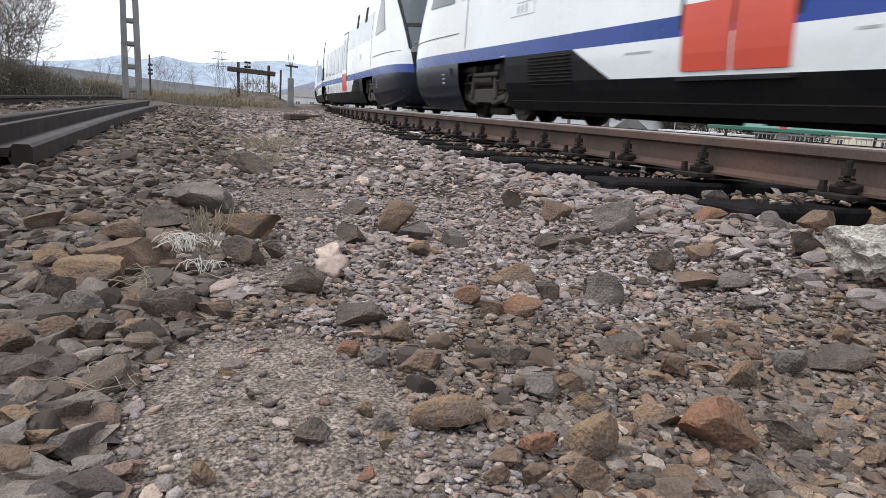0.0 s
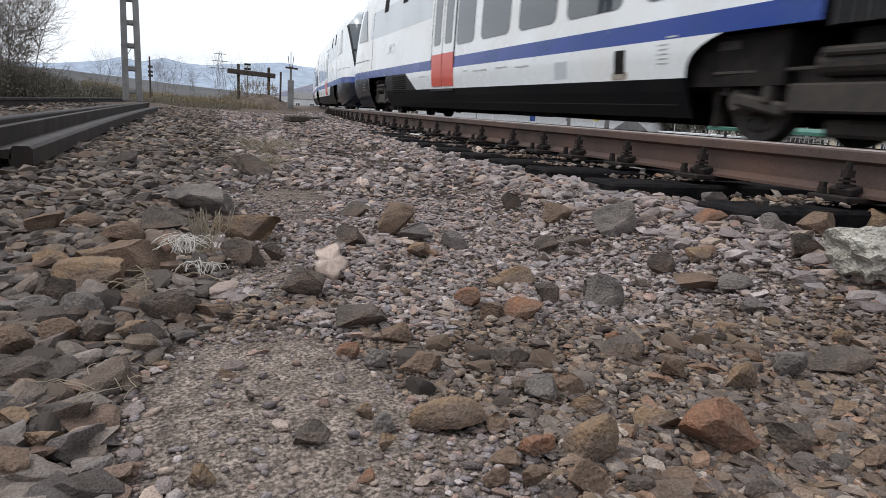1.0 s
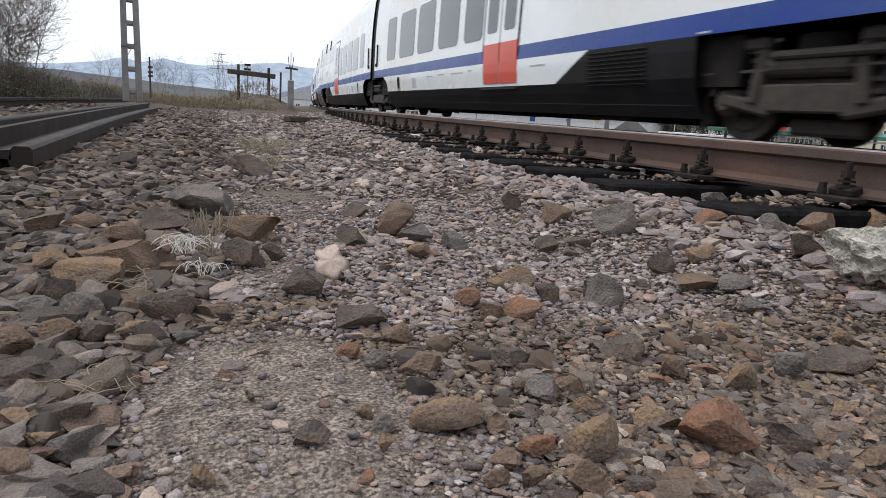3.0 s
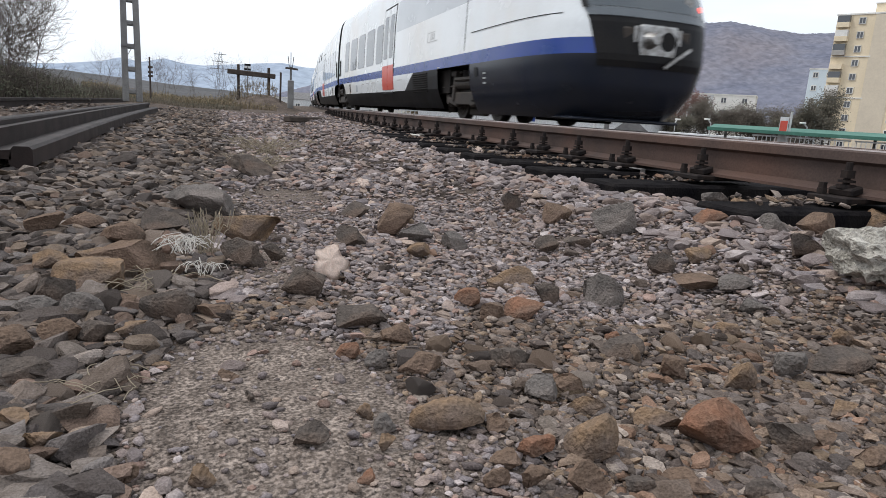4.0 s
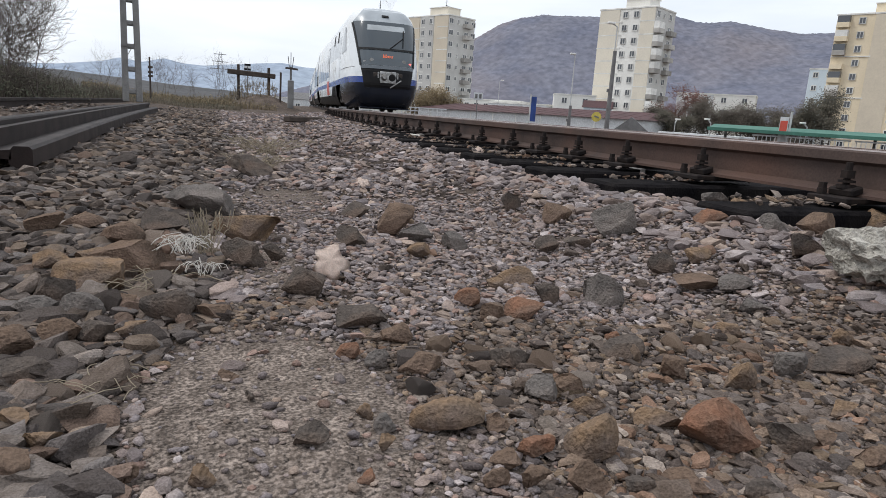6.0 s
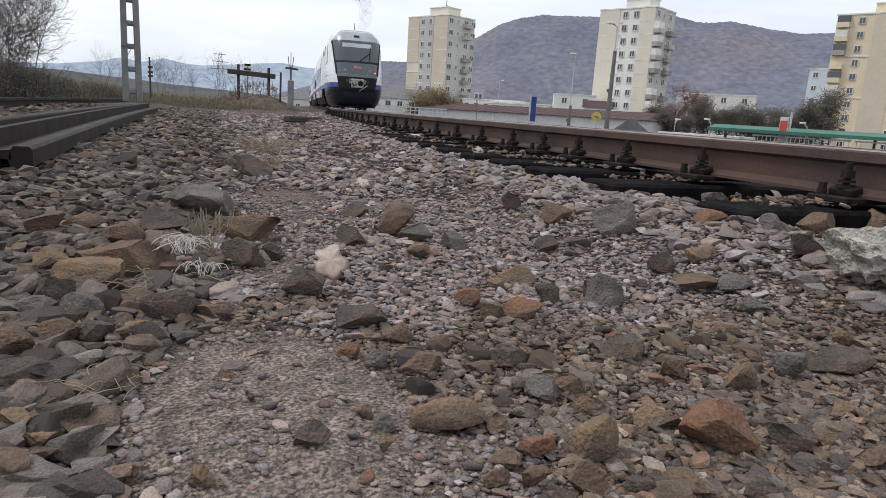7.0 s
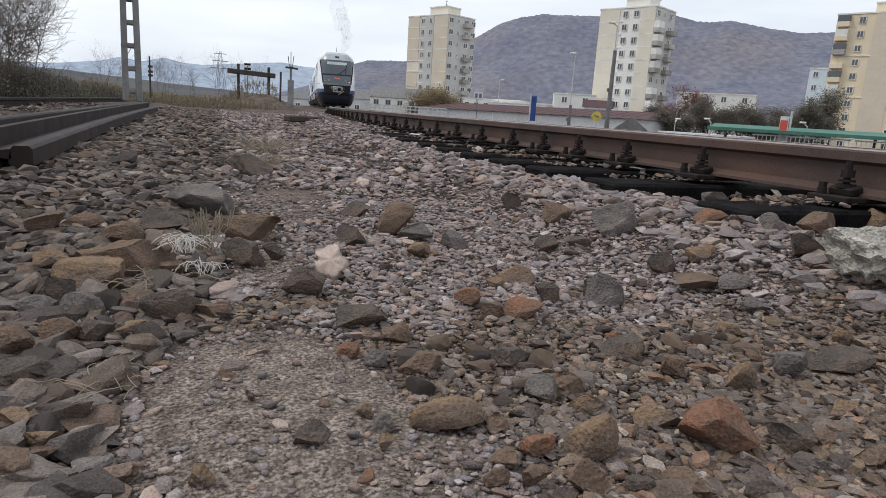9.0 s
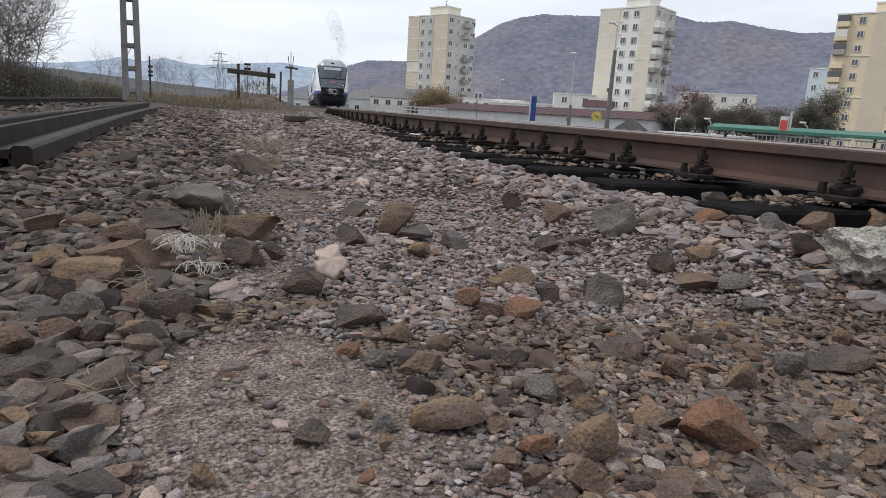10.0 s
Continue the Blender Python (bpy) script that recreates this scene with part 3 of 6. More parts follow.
def railcar():
    """Half of a two-car unit: the articulation at 0, the cab at its far end along +y. Both flanks alike."""
    car = thing("railcar", "white diesel railcar with blue stripe and red door sills", "train car", "cars of the train")
    white, sil, blue, black = bmesh.new(), bmesh.new(), bmesh.new(), bmesh.new()
    slant = lambda z: 11.8 + 0.9 * (z - 0.62) / 0.42
    for s in (1, -1):
        side_strip(white, 0.27, U0, 1.26, 2.2, s, steps=4)
        side_strip(white, 0.27, U0, 3.0, 4.12, s, steps=16)
        side_strip(white, 0.27, 10.7, 2.2, 3.0, s, steps=4)
        side_strip(white, 1.9, 11.8, 0.62, 1.04, s, steps=8, start=arch, end=slant)
        side_strip(sil, 10.7, U0, 2.2, 3.0, s, steps=4)
        side_strip(blue, 0.27, U0, 1.04, 1.26, s, steps=2)
        side_strip(black, 1.9, 14.8, 0.20, 0.62, s, steps=3)
        side_strip(black, 11.8, 14.8, 0.62, 1.04, s, steps=3, start=slant)
    part("body", white, M_WHITE, car, "glossy white painted flank and roof", smooth=True)
    part("window_band", sil, M_SILVER, car, "silver-grey upper flank", smooth=True)
    part("stripe", blue, M_BLUE, car, "dark blue stripe")
    part("skirt", black, M_SKIRT, car, "dark dirty lower skirt")
    nose = part("nose", nose_shell(1.26, 4.12, 38), M_WHITE, car, "rounded white cab end", smooth=True)
    part("nose_stripe", nose_shell(1.04, 1.26, 2), M_BLUE, car, "dark blue stripe", smooth=True)
    part("nose_skirt", nose_shell(0.13, 1.04, 10), M_APRON, car, "rounded dark front apron", smooth=True)
    part("underframe", boxed((2.5, 14.6, 0.5), (0, 8.0, 0.78)), M_UNDER, car)
    part("floor_plate", boxed((2.4, 20.0, 0.06), (0, 8.6, 1.1)), M_UNDER, car)
    part("nose_floor", boxed((2.1, 2.0, 0.1), (0, 18.2, 0.34)), M_UNDER, car)
    for u, l, w in ((3.6, 1.1, 1.6), (6.2, 1.8, 2.0), (9.2, 1.2, 1.7), (12.6, 1.6, 2.1)):
        part("equipment_box", boxed((w, l, 0.42), (0, u, 0.36), bevel=0.03), M_UNDER, car)
    part("plough_lip", boxed((1.9, 0.9, 0.05), (0, 19.75, 0.15), bevel=0.02), M_APRON, car, "flat plough lip under the apron")
    part("rail_guard", boxed((1.5, 0.08, 0.22), (0, 18.6, 0.2), bevel=0.02), M_UNDER, car)
    # cab front
    part("coupler_panel", nose_patch(0.88, 1.56, 0.86, 0.98), M_SKIRT, car, "black panel round the coupler")
    part("trim_strip", nose_patch(1.56, 1.68, 0.98, 1.01, 0.020, 2), M_GREYPANEL, car, "grey trim below the lamps")
    lamps = part("lamp_panel", nose_patch(1.69, 2.26, 1.0, 1.09, 0.012), M_LAMPGLASS, car, "grey glazed panel with lamps and destination display", smooth=True)
    part("seal", nose_patch(2.26, 2.33, 1.10, 1.115, 0.036, 1), M_RUBBER, car)
    for k in (-1, 1):
        part("pillar_seal", edge_patch(1.66, 3.30, k, 1.0, 1.205, 0.03), M_RUBBER, car)
    screen = part("windscreen", nose_patch(2.33, 3.34, 1.115, 1.19, 0.026), M_WINDSCREEN, car, "raked one-piece windscreen", smooth=True)
    part("brow_panel", nose_patch(3.34, 3.92, 1.19, 0.72, 0.014), M_BROW, car, "grey panel above the windscreen", smooth=True)
    part("sun_blind", nose_patch(3.0, 3.2, 0.72, 0.70, 0.030, 3), M_BLIND, screen, "pale blind behind the glass")
    part("line_display", boxed((0.26, 0.05, 0.12), (0, nose_u(0, 3.56, 0.02), 3.56), (48, 0, 0)), M_SKIRT, car)
    for k in (-1, 1):
        x = k * 0.60
        u = nose_u(x, 1.86, 0.012)
        lamp = part("headlight", rodded((x, u - 0.03, 1.86), (x, u + 0.012, 1.86), 0.075, seg=20), M_CHROME, lamps, "round clear headlight")
        x2 = k * 0.83
        u2 = nose_u(x2, 1.86, 0.012)
        part("tail_lamp", boxed((0.13, 0.03, 0.07), (x2, u2 + 0.006, 1.80), bevel=0.01), M_TAIL if k < 0 else M_CHROME, lamps, "lit red tail lamp" if k < 0 else "clear lamp")
    board = bpy.data.curves.new("destination", "FONT")
    board.body, board.size, board.extrude, board.align_x = "Jibou", 0.19, 0.003, "CENTER"
    board.materials.append(M_LED)
    sign_text = new("destination", board)
    sign_text.parent = lamps
    sign_text.matrix_basis = pose(0, nose_u(0, 2.02, 0.03) + 0.015, 1.98, 118, 0, 180)
    wiper = rodded((-0.1, nose_u(-0.1, 2.33, 0.06), 2.33), (-0.62, nose_u(-0.62, 2.75, 0.05), 2.75), 0.016, seg=6)
    rod(wiper, (-0.66, nose_u(-0.66, 3.05, 0.05), 3.05), (-0.60, nose_u(-0.6, 2.4, 0.05), 2.4), 0.018, seg=6)
    part("wiper", wiper, M_UNDER, car)
    # coupler
    cu = nose_u(0, 1.2, 0.012) - 0.10
    coup = part("coupler", boxed((0.62, 0.20, 0.46), (0, cu + 0.02, 1.24), bevel=0.03), M_CHROME, car, "automatic coupler with cone and funnel")
    part("cone", rodded((0.15, cu + 0.10, 1.26), (0.15, cu + 0.30, 1.26), 0.13, 0.07, seg=20), M_CHROME, coup)
    part("funnel", rodded((-0.15, cu + 0.10, 1.26), (-0.15, cu + 0.125, 1.26), 0.13, seg=20), M_SKIRT, coup)
    part("lever", boxed((0.5, 0.03, 0.04), (-0.28, cu + 0.2, 1.04), (0, 35, 0)), M_CHROME, coup)
    for k in (-1, 1):
        part("contact_box", boxed((0.2, 0.14, 0.34), (k * 0.45, cu + 0.0, 1.25), bevel=0.02), M_BOGIE, coup)
        part("contact_frame", boxed((0.06, 0.16, 0.38), (k * 0.36, cu + 0.01, 1.25), bevel=0.01), M_CHROME, coup)
    for s in (1, -1):
        for k in (-1, 1):
            c = 9.8 + k * 0.365
            leaf = part("door", slab(c - 0.345, c + 0.345, 1.36, 2.95, s, 0.012, 0.03, 0.03), M_WHITE, car)
            part("door_sill", slab(c - 0.345, c + 0.345, 0.67, 1.36, s, 0.013, 0.03, 0.02), M_RED, leaf, "red lower door leaf")
            part("door_window", slab(c - 0.22, c + 0.22, 1.55, 2.75, s, 0.018, 0.02, 0.07), M_GLASS, leaf)
        part("door_gap", slab(9.02, 10.58, 0.57, 3.0, s, 0.004, 0.02, 0.03), M_RUBBER, car)
        part("door_step", boxed((0.06, 1.5, 0.03), (s * 1.37, 9.8, 0.585)), M_SKIRT, car)
        for a, b in ((1.8, 2.7), (3.15, 4.5), (4.8, 6.05), (6.4, 7.65), (8.0, 8.95)):
            part("window", slab(a, b, 1.48, 2.62, s, 0.008, 0.02, 0.13), M_GLASS, car)
        for c in (13.1, 15.1):
            part("vent_window", slab(c - 0.21, c + 0.21, 2.86, 3.32, s, 0.012, 0.02, 0.03), M_UNDER, car, "small dark open vent window")
        part("cab_door_seam", slab(16.55, 16.58, 1.3, 3.0, s, 0.003, 0.006, 0.01), M_RUBBER, car)
        part("cab_window", nose_side(((17.25, 2.22), (18.75, 2.26), (18.15, 3.2), (17.75, 3.22)), s), M_WINDSCREEN, nose, "three-cornered cab side window")
        part("nose_seam", nose_side(((16.92, 1.60), (20.1, 1.60), (20.1, 1.614), (16.92, 1.614)), s, 0.010), M_RUBBER, nose)
        for k in range(3):
            z = 0.66 + 0.085 * k
            part("lettering_bar", nose_side(((17.62, z), (17.76, z), (17.76, z + 0.03), (17.62, z + 0.03)), s, 0.008), M_GREYBAR, car)
        part("socket", nose_side(((17.2, 0.80), (17.34, 0.80), (17.34, 0.96), (17.2, 0.96)), s, 0.010), M_RUBBER, car)
        # louvred panel ahead of the end bogie
        for k in range(9):
            z = 0.58 + 0.05 * k
            part("louvre", boxed((0.03, 1.25, 0.016), (s * (interp(WIDTHS, z) + 0.006), 13.35, z), (0, s * 30, 0)), M_UNDER, car)
        for u in (2.15, 14.9):
            mark = slab(u - 0.09, u + 0.09, 1.055, 1.075, s, 0.004, 0.006, 0.004)
            part("jacking_mark", mark, M_BLIND, car, "small white jacking mark")
        part("skirt_seam", slab(2.1, 14.7, 0.335, 0.347, s, 0.004, 0.008, 0.003), M_BOGIE, car)
        part("inspection_panel", slab(4.4, 4.75, 0.68, 0.92, s, 0.003, 0.008, 0.01), M_SILVER, car)
        hook = bmesh.new()
        last = None
        for j in range(9):
            q = math.pi * j / 8
            p = Vector((s * 1.435, 0.58 - 0.08 * math.cos(q), 1.46 - 0.08 * math.sin(q)))
            if last is not None:
                rod(hook, last, p, 0.022, seg=6)
            last = p
        rod(hook, last, last + Vector((0, 0, 0.55)), 0.022, seg=6)
        part("hook_handle", hook, M_RUBBER, car, "black hooked hose beside the gangway")
        # hatches, lettering too small to read, an outlined emblem
        part("filler_hatch", slab(3.0, 3.22, 0.70, 0.98, s, 0.006, 0.02, 0.02), M_UNDER, car, "dark filler recess")
        part("grime_streak", slab(2.95, 3.27, 0.63, 0.72, s, 0.004, 0.01, 0.03), M_STREAK, car, "brown grime below the filler")
        for k in range(5):
            part("lettering_bar", slab(2.2, 2.38, 0.78 + 0.05 * k, 0.795 + 0.05 * k, s, 0.003, 0.006, 0.004), M_GREYBAR, car)
        for a, b, z in ((5.6, 6.1, 0.90), (6.4, 6.9, 0.92), (7.3, 8.0, 0.91), (8.3, 8.5, 0.93), (11.0, 11.5, 0.90)):
            part("lettering_bar", slab(a, b, z, z + 0.025, s, 0.003, 0.006, 0.006), M_GREYBAR, car)
        for a, b, z0, z1 in ((13.9, 14.7, 1.66, 1.675), (13.9, 14.5, 1.86, 1.875), (13.9, 13.915, 1.66, 1.875), (14.15, 14.2, 1.70, 1.83), (14.28, 14.33, 1.70, 1.83), (14.41, 14.46, 1.70, 1.83)):
            part("emblem_line", slab(a, b, z0, z1, s, 0.003, 0.006, 0.005), M_GREYBAR, car)
    part("gangway_bellows", hoop_ring(0.0, 0.56, -0.09), M_RUBBER, car, "dark rubber gangway bellows")
    for k in range(4):
        part("bellows_fold", hoop_ring(-0.2 + 0.133 * k, 0.05, -0.05), M_RUBBER, car)
    part("roof_unit", boxed((1.5, 2.6, 0.22), (0, 6.0, 4.12), bevel=0.06), M_SILVER, car, "low grey roof equipment cover")
    part("antenna", rodded((0, 18.0, 4.02), (0, 18.0, 4.36), 0.02, 0.01), M_UNDER, car)
    part("exhaust_pipe", rodded((0.5, 14.2, 3.85), (0.5, 14.2, 4.16), 0.08, seg=14), M_UNDER, car)
    return car


def bogie(base):
    """A bogie > side frames, axle boxes, springs, and two wheelsets that turn."""
    b = thing("bogie", "grimy steel railway bogie with coil springs", "bogie", "bogies of the train")
    for s in (1, -1):
        part("side_frame", boxed((0.14, base + 0.9, 0.2), (s * 1.0, 0, 0.62), bevel=0.03), M_BOGIE, b)
        for k in (1, -1):
            box_ = part("axle_box", boxed((0.22, 0.3, 0.3), (s * 1.02, k * base / 2, 0.40), bevel=0.05), M_BOGIE, b)
            part("axle_cap", rodded((s * 1.12, k * base / 2, 0.40), (s * 1.17, k * base / 2, 0.40), 0.10, seg=16), M_BOGIE, box_)
            part("spring", rodded((s * 1.03, k * (base / 2 - 0.34), 0.42), (s * 1.03, k * (base / 2 - 0.34), 0.86), 0.09, seg=10), M_BOGIE, b)
            part("damper", rodded((s * 1.12, k * (base / 2 + 0.2), 0.45), (s * 1.12, k * (base / 2 + 0.05), 0.98), 0.035), M_BOGIE, b)
        part("air_bellows", rodded((s * 0.95, 0, 0.72), (s * 0.95, 0, 0.98), 0.26, seg=18), M_UNDER, b)
        part("brake_unit", boxed((0.16, 0.5, 0.24), (s * 1.0, 0, 0.42), bevel=0.03), M_BOGIE, b)
    for s in (1, -1):
        part("track_brake", boxed((0.14, base * 0.42, 0.16), (s * 0.80, 0, 0.17), bevel=0.03), M_BOGIE, b)
        part("yaw_damper", rodded((s * 1.24, -0.75, 0.80), (s * 1.24, 0.35, 0.80), 0.045, seg=10), M_BOGIE, b)
        part("pipe_run", rodded((s * 1.2, -base / 2 - 0.3, 0.70), (s * 1.2, base / 2 + 0.3, 0.66), 0.02, seg=6), M_BOGIE, b)
        for k in (1, -1):
            part("spring_seat", rodded((s * 1.05, k * (base / 2 - 0.34), 0.84), (s * 1.05, k * (base / 2 - 0.34), 0.90), 0.13, seg=14), M_BOGIE, b)
            for j in range(4):
                part("spring_coil", rodded((s * 1.05, k * (base / 2 - 0.34), 0.46 + 0.1 * j), (s * 1.05, k * (base / 2 - 0.34), 0.50 + 0.1 * j), 0.115, seg=14), M_BOGIE, b)
            part("guard_iron", boxed((0.1, 0.1, 0.42), (s * 0.86, k * (base / 2 + 0.52), 0.34), (k * -18, 0, 0), bevel=0.02), M_BOGIE, b)
            part("axle_arm", boxed((0.1, 0.62, 0.14), (s * 1.14, k * (base / 2 - 0.28), 0.36), (k * 10, 0, 0), bevel=0.03), M_BOGIE, b)
    part("bolster", boxed((1.8, 0.5, 0.2), (0, 0, 0.62)), M_UNDER, b)
    for s in (1, -1):
        part("air_tank", rodded((s * 1.12, -0.42, 0.72), (s * 1.12, 0.42, 0.72), 0.12, seg=16), M_BOGIE, b)
        part("cover_plate", boxed((0.05, base * 0.55, 0.26), (s * 1.16, 0, 0.42), bevel=0.02), M_BOGIE, b)
        for k in (1, -1):
            part("bracket", boxed((0.16, 0.12, 0.52), (s * 1.14, k * (base / 2 - 0.42), 0.62), (k * 8, 0, 0), bevel=0.02), M_BOGIE, b)
            part("sand_pipe", rodded((s * 0.95, k * (base / 2 + 0.46), 0.12), (s * 1.0, k * (base / 2 + 0.40), 0.8), 0.03), M_BOGIE, b)
            part("hose", rodded((s * 1.15, k * (base / 2 - 0.05), 0.82), (s * 1.1, k * (base / 2 - 0.55), 0.97), 0.022), M_BAND, b)
            part("mounting_beam", boxed((0.12, 0.8, 0.12), (s * 1.15, k * (base / 2 - 0.1), 0.93), bevel=0.02), M_BOGIE, b)
    for k in (1, -1):
        axle = part("wheelset", rodded((-0.9, 0, 0), (0.9, 0, 0), 0.08, seg=12), M_WHEEL, b)
        axle.location = (0, k * base / 2, 0.385)
        for s in (1, -1):
            w = rodded((s * 0.69, 0, 0), (s * 0.82, 0, 0), 0.385, seg=32)
            rod(w, (s * 0.66, 0, 0), (s * 0.69, 0, 0), 0.41, seg=32)
            rod(w, (s * 0.82, 0, 0), (s * 0.835, 0, 0), 0.30, 0.27, seg=32)
            rod(w, (s * 0.83, 0, 0), (s * 0.89, 0, 0), 0.12, seg=16)
            for j in range(6):
                q = radians(60 * j)
                rod(w, (s * 0.815, 0.2 * math.cos(q), 0.2 * math.sin(q)), (s * 0.85, 0.2 * math.cos(q), 0.2 * math.sin(q)), 0.025, seg=6)
            part("wheel", w, M_WHEEL, axle)
    return b


def smoke():
    """A thin plume drifting up behind an exhaust: a few faint puffs above one another."""
    r = random.Random(77)
    bm = bmesh.new()
    for k in range(7):
        q = k / 6
        c = Vector((0.5 + 0.45 * math.sin(q * 4), -1.6 * q * q, 4.15 + 3.2 * q))
        rad = 0.20 + 0.36 * q
        made = bmesh.ops.create_icosphere(bm, subdivisions=4, radius=rad, matrix=Matrix.Translation(c) @ Matrix.Diagonal((1, 1, 1.5, 1)))
        for v in made["verts"]:
            d = v.co - c
            v.co = c + d * (1 + 0.75 * noise.noise(d * (1.1 / rad) + Vector((k, 0, 0))) + 0.25 * noise.noise(d * (3.5 / rad) + Vector((k, 3, 0))))
    return tagged(part("exhaust_smoke", bm, M_SMOKE, smooth=True), "thin grey exhaust smoke above the train", "smoke", kind="stuff")


SPEED, SLOWING, START, UNIT, PIVOT = 8.497, -0.1145, -4.78, 41.7, 16.0


def joint(t):
    """Where the rear unit's articulation is along the line."""
    return START + SPEED * t + SLOWING * t * t / 2


first_car = railcar()
cars = [(first_car, 0.0, -1)]
for gap, way in ((0.0, 1), (UNIT, -1), (UNIT, 1)):
    cars.append((copy_thing(first_car, Matrix()), gap, way))
first_bogie, mid_bogie = bogie(1.9), bogie(2.65)
bogies = [(first_bogie, -PIVOT, 1.9), (mid_bogie, 0.0, 2.65)]
for gap in (PIVOT, UNIT - PIVOT, UNIT + PIVOT):
    bogies.append((copy_thing(first_bogie, Matrix()), gap, 1.9))
bogies.append((copy_thing(mid_bogie, Matrix()), UNIT, 2.65))


plume = smoke()


def motions():
    """The train draws away; cars follow their pivots, wheels roll."""
    steps = [i * 0.25 for i in range(41)]
    for car, gap, way in cars:
        rows = []
        for t in steps:
            a, _ = main_line(joint(t) + gap)
            b, _ = main_line(joint(t) + gap + way * PIVOT)
            d = b - a
            rows.append((t, Matrix.Translation(a) @ Matrix.Rotation(-math.atan2(d.x, d.y), 4, "Z")))
        walk(car, rows)
    rows = []
    for t in steps:
        p, h = main_line(joint(t) - 14.2)
        rows.append((t, Matrix.Translation(p) @ Matrix.Rotation(-h, 4, "Z")))
    walk(plume, rows)
    for b, gap, base in bogies:
        rows = []
        for t in steps:
            p, h = main_line(joint(t) + gap)
            rows.append((t, Matrix.Translation(p) @ Matrix.Rotation(-h, 4, "Z")))
        walk(b, rows)
        for w in b.children:
            if w.name.startswith("wheelset"):
                y = w.location.y
                walk(w, [(i / 30, pose(0, y, 0.385, -math.degrees((joint(i / 30) - START) / 0.385))) for i in range(301)])


# ---- far things: town, hills, trees ----


def at(bearing, dist, z=0.0):
    """A place by bearing (degrees right of the near track's line) and distance."""
    a = radians(bearing)
    return Vector((dist * math.sin(a), dist * math.cos(a), z))


YARD = -2.6
M_CREAM = material("cream_render", (0.732, 0.671, 0.561), 0.9, (0.671, 0.616, 0.518), scale=0.25, fine=3, bump=0.1, third=(0.647, 0.592, 0.494), grit=0.06)
M_OCHRE = material("ochre_render_panel", (0.634, 0.555, 0.439), 0.9, (0.586, 0.512, 0.409), scale=0.25, fine=3, bump=0.1, grit=0.06)
M_PALE = material("pale_render", (0.79, 0.775, 0.735), 0.9, (0.73, 0.715, 0.675), scale=0.25, fine=3, bump=0.1, third=(0.634, 0.598, 0.525), grit=0.06)
M_GREYPANELWALL = material("grey_panel_wall", (0.55, 0.54, 0.52), 0.9, (0.46, 0.45, 0.43), scale=0.3, fine=3, bump=0.1, grit=0.06)
M_YELLOWWALL = material("yellow_render", (0.74, 0.63, 0.46), 0.9, (0.69, 0.585, 0.42), scale=0.25, fine=3, bump=0.1, grit=0.06)
M_JOINT = material("pale_panel_joint", (0.78, 0.765, 0.72), 0.9, scale=0.5, bump=0.0)
M_FRAME = material("white_window_frame", (0.74, 0.73, 0.70), 0.6, (0.62, 0.61, 0.58), scale=1.0, bump=0.0, spread=0.15, obj=True)
M_BALCONY = material("balcony_panel", (0.45, 0.43, 0.40), 0.85, (0.32, 0.30, 0.28), scale=0.5, bump=0.1, spread=0.3)
M_MAROON = material("maroon_sheet_roof", (0.085, 0.040, 0.042), 0.9, (0.07, 0.037, 0.038), scale=0.3, fine=4, bump=0.1)
M_WALLWHITE = material("white_hall_wall", (0.62, 0.63, 0.64), 0.8, (0.54, 0.55, 0.56), scale=0.3, fine=4, bump=0.05)
M_GREEN = material("green_canopy_sheet", (0.055, 0.165, 0.125), 0.75, (0.045, 0.14, 0.105), scale=0.5, fine=6, bump=0.05)
M_SKYBLUE = material("pale_blue_render", (0.60, 0.68, 0.74), 0.9, (0.56, 0.64, 0.70), scale=0.3, bump=0.05)
M_POLE = material("grey_pole", (0.17, 0.165, 0.165), 0.7, (0.12, 0.115, 0.115), scale=2, bump=0.1)
M_PALEPOLE = material("pale_painted_pole", (0.52, 0.52, 0.52), 0.6, (0.42, 0.42, 0.42), scale=2, bump=0.05)
M_SIGNBLUE = material("blue_banner", (0.02, 0.06, 0.25), 0.6, scale=2, bump=0.05)
M_YELLOW = material("yellow_sign_face", (0.62, 0.50, 0.10), 0.5, scale=3, bump=0.0)
# Blue-grey of distance haze is put into this colour; patches are autumn woods.
M_HAZED_HILL = material("hazed_wooded_hill", (0.178, 0.180, 0.215), 1.0, (0.140, 0.148, 0.190), scale=0.012, fine=0.09, bump=0.0, spec=0.0, third=(0.205, 0.182, 0.190), grit=0.28)
# Paler and bluer than the near hill: its thicker haze is painted in.
M_HAZED_FARHILL = material("hazed_far_hill", (0.33, 0.38, 0.45), 1.0, (0.29, 0.34, 0.42), scale=0.004, fine=0.03, bump=0.1, dist=4.0, spec=0.0)
M_FIELD = material("brown_field", (0.125, 0.122, 0.125), 1.0, (0.10, 0.102, 0.105), scale=0.05, fine=0.6, bump=0.3, dist=0.5, spec=0.0)


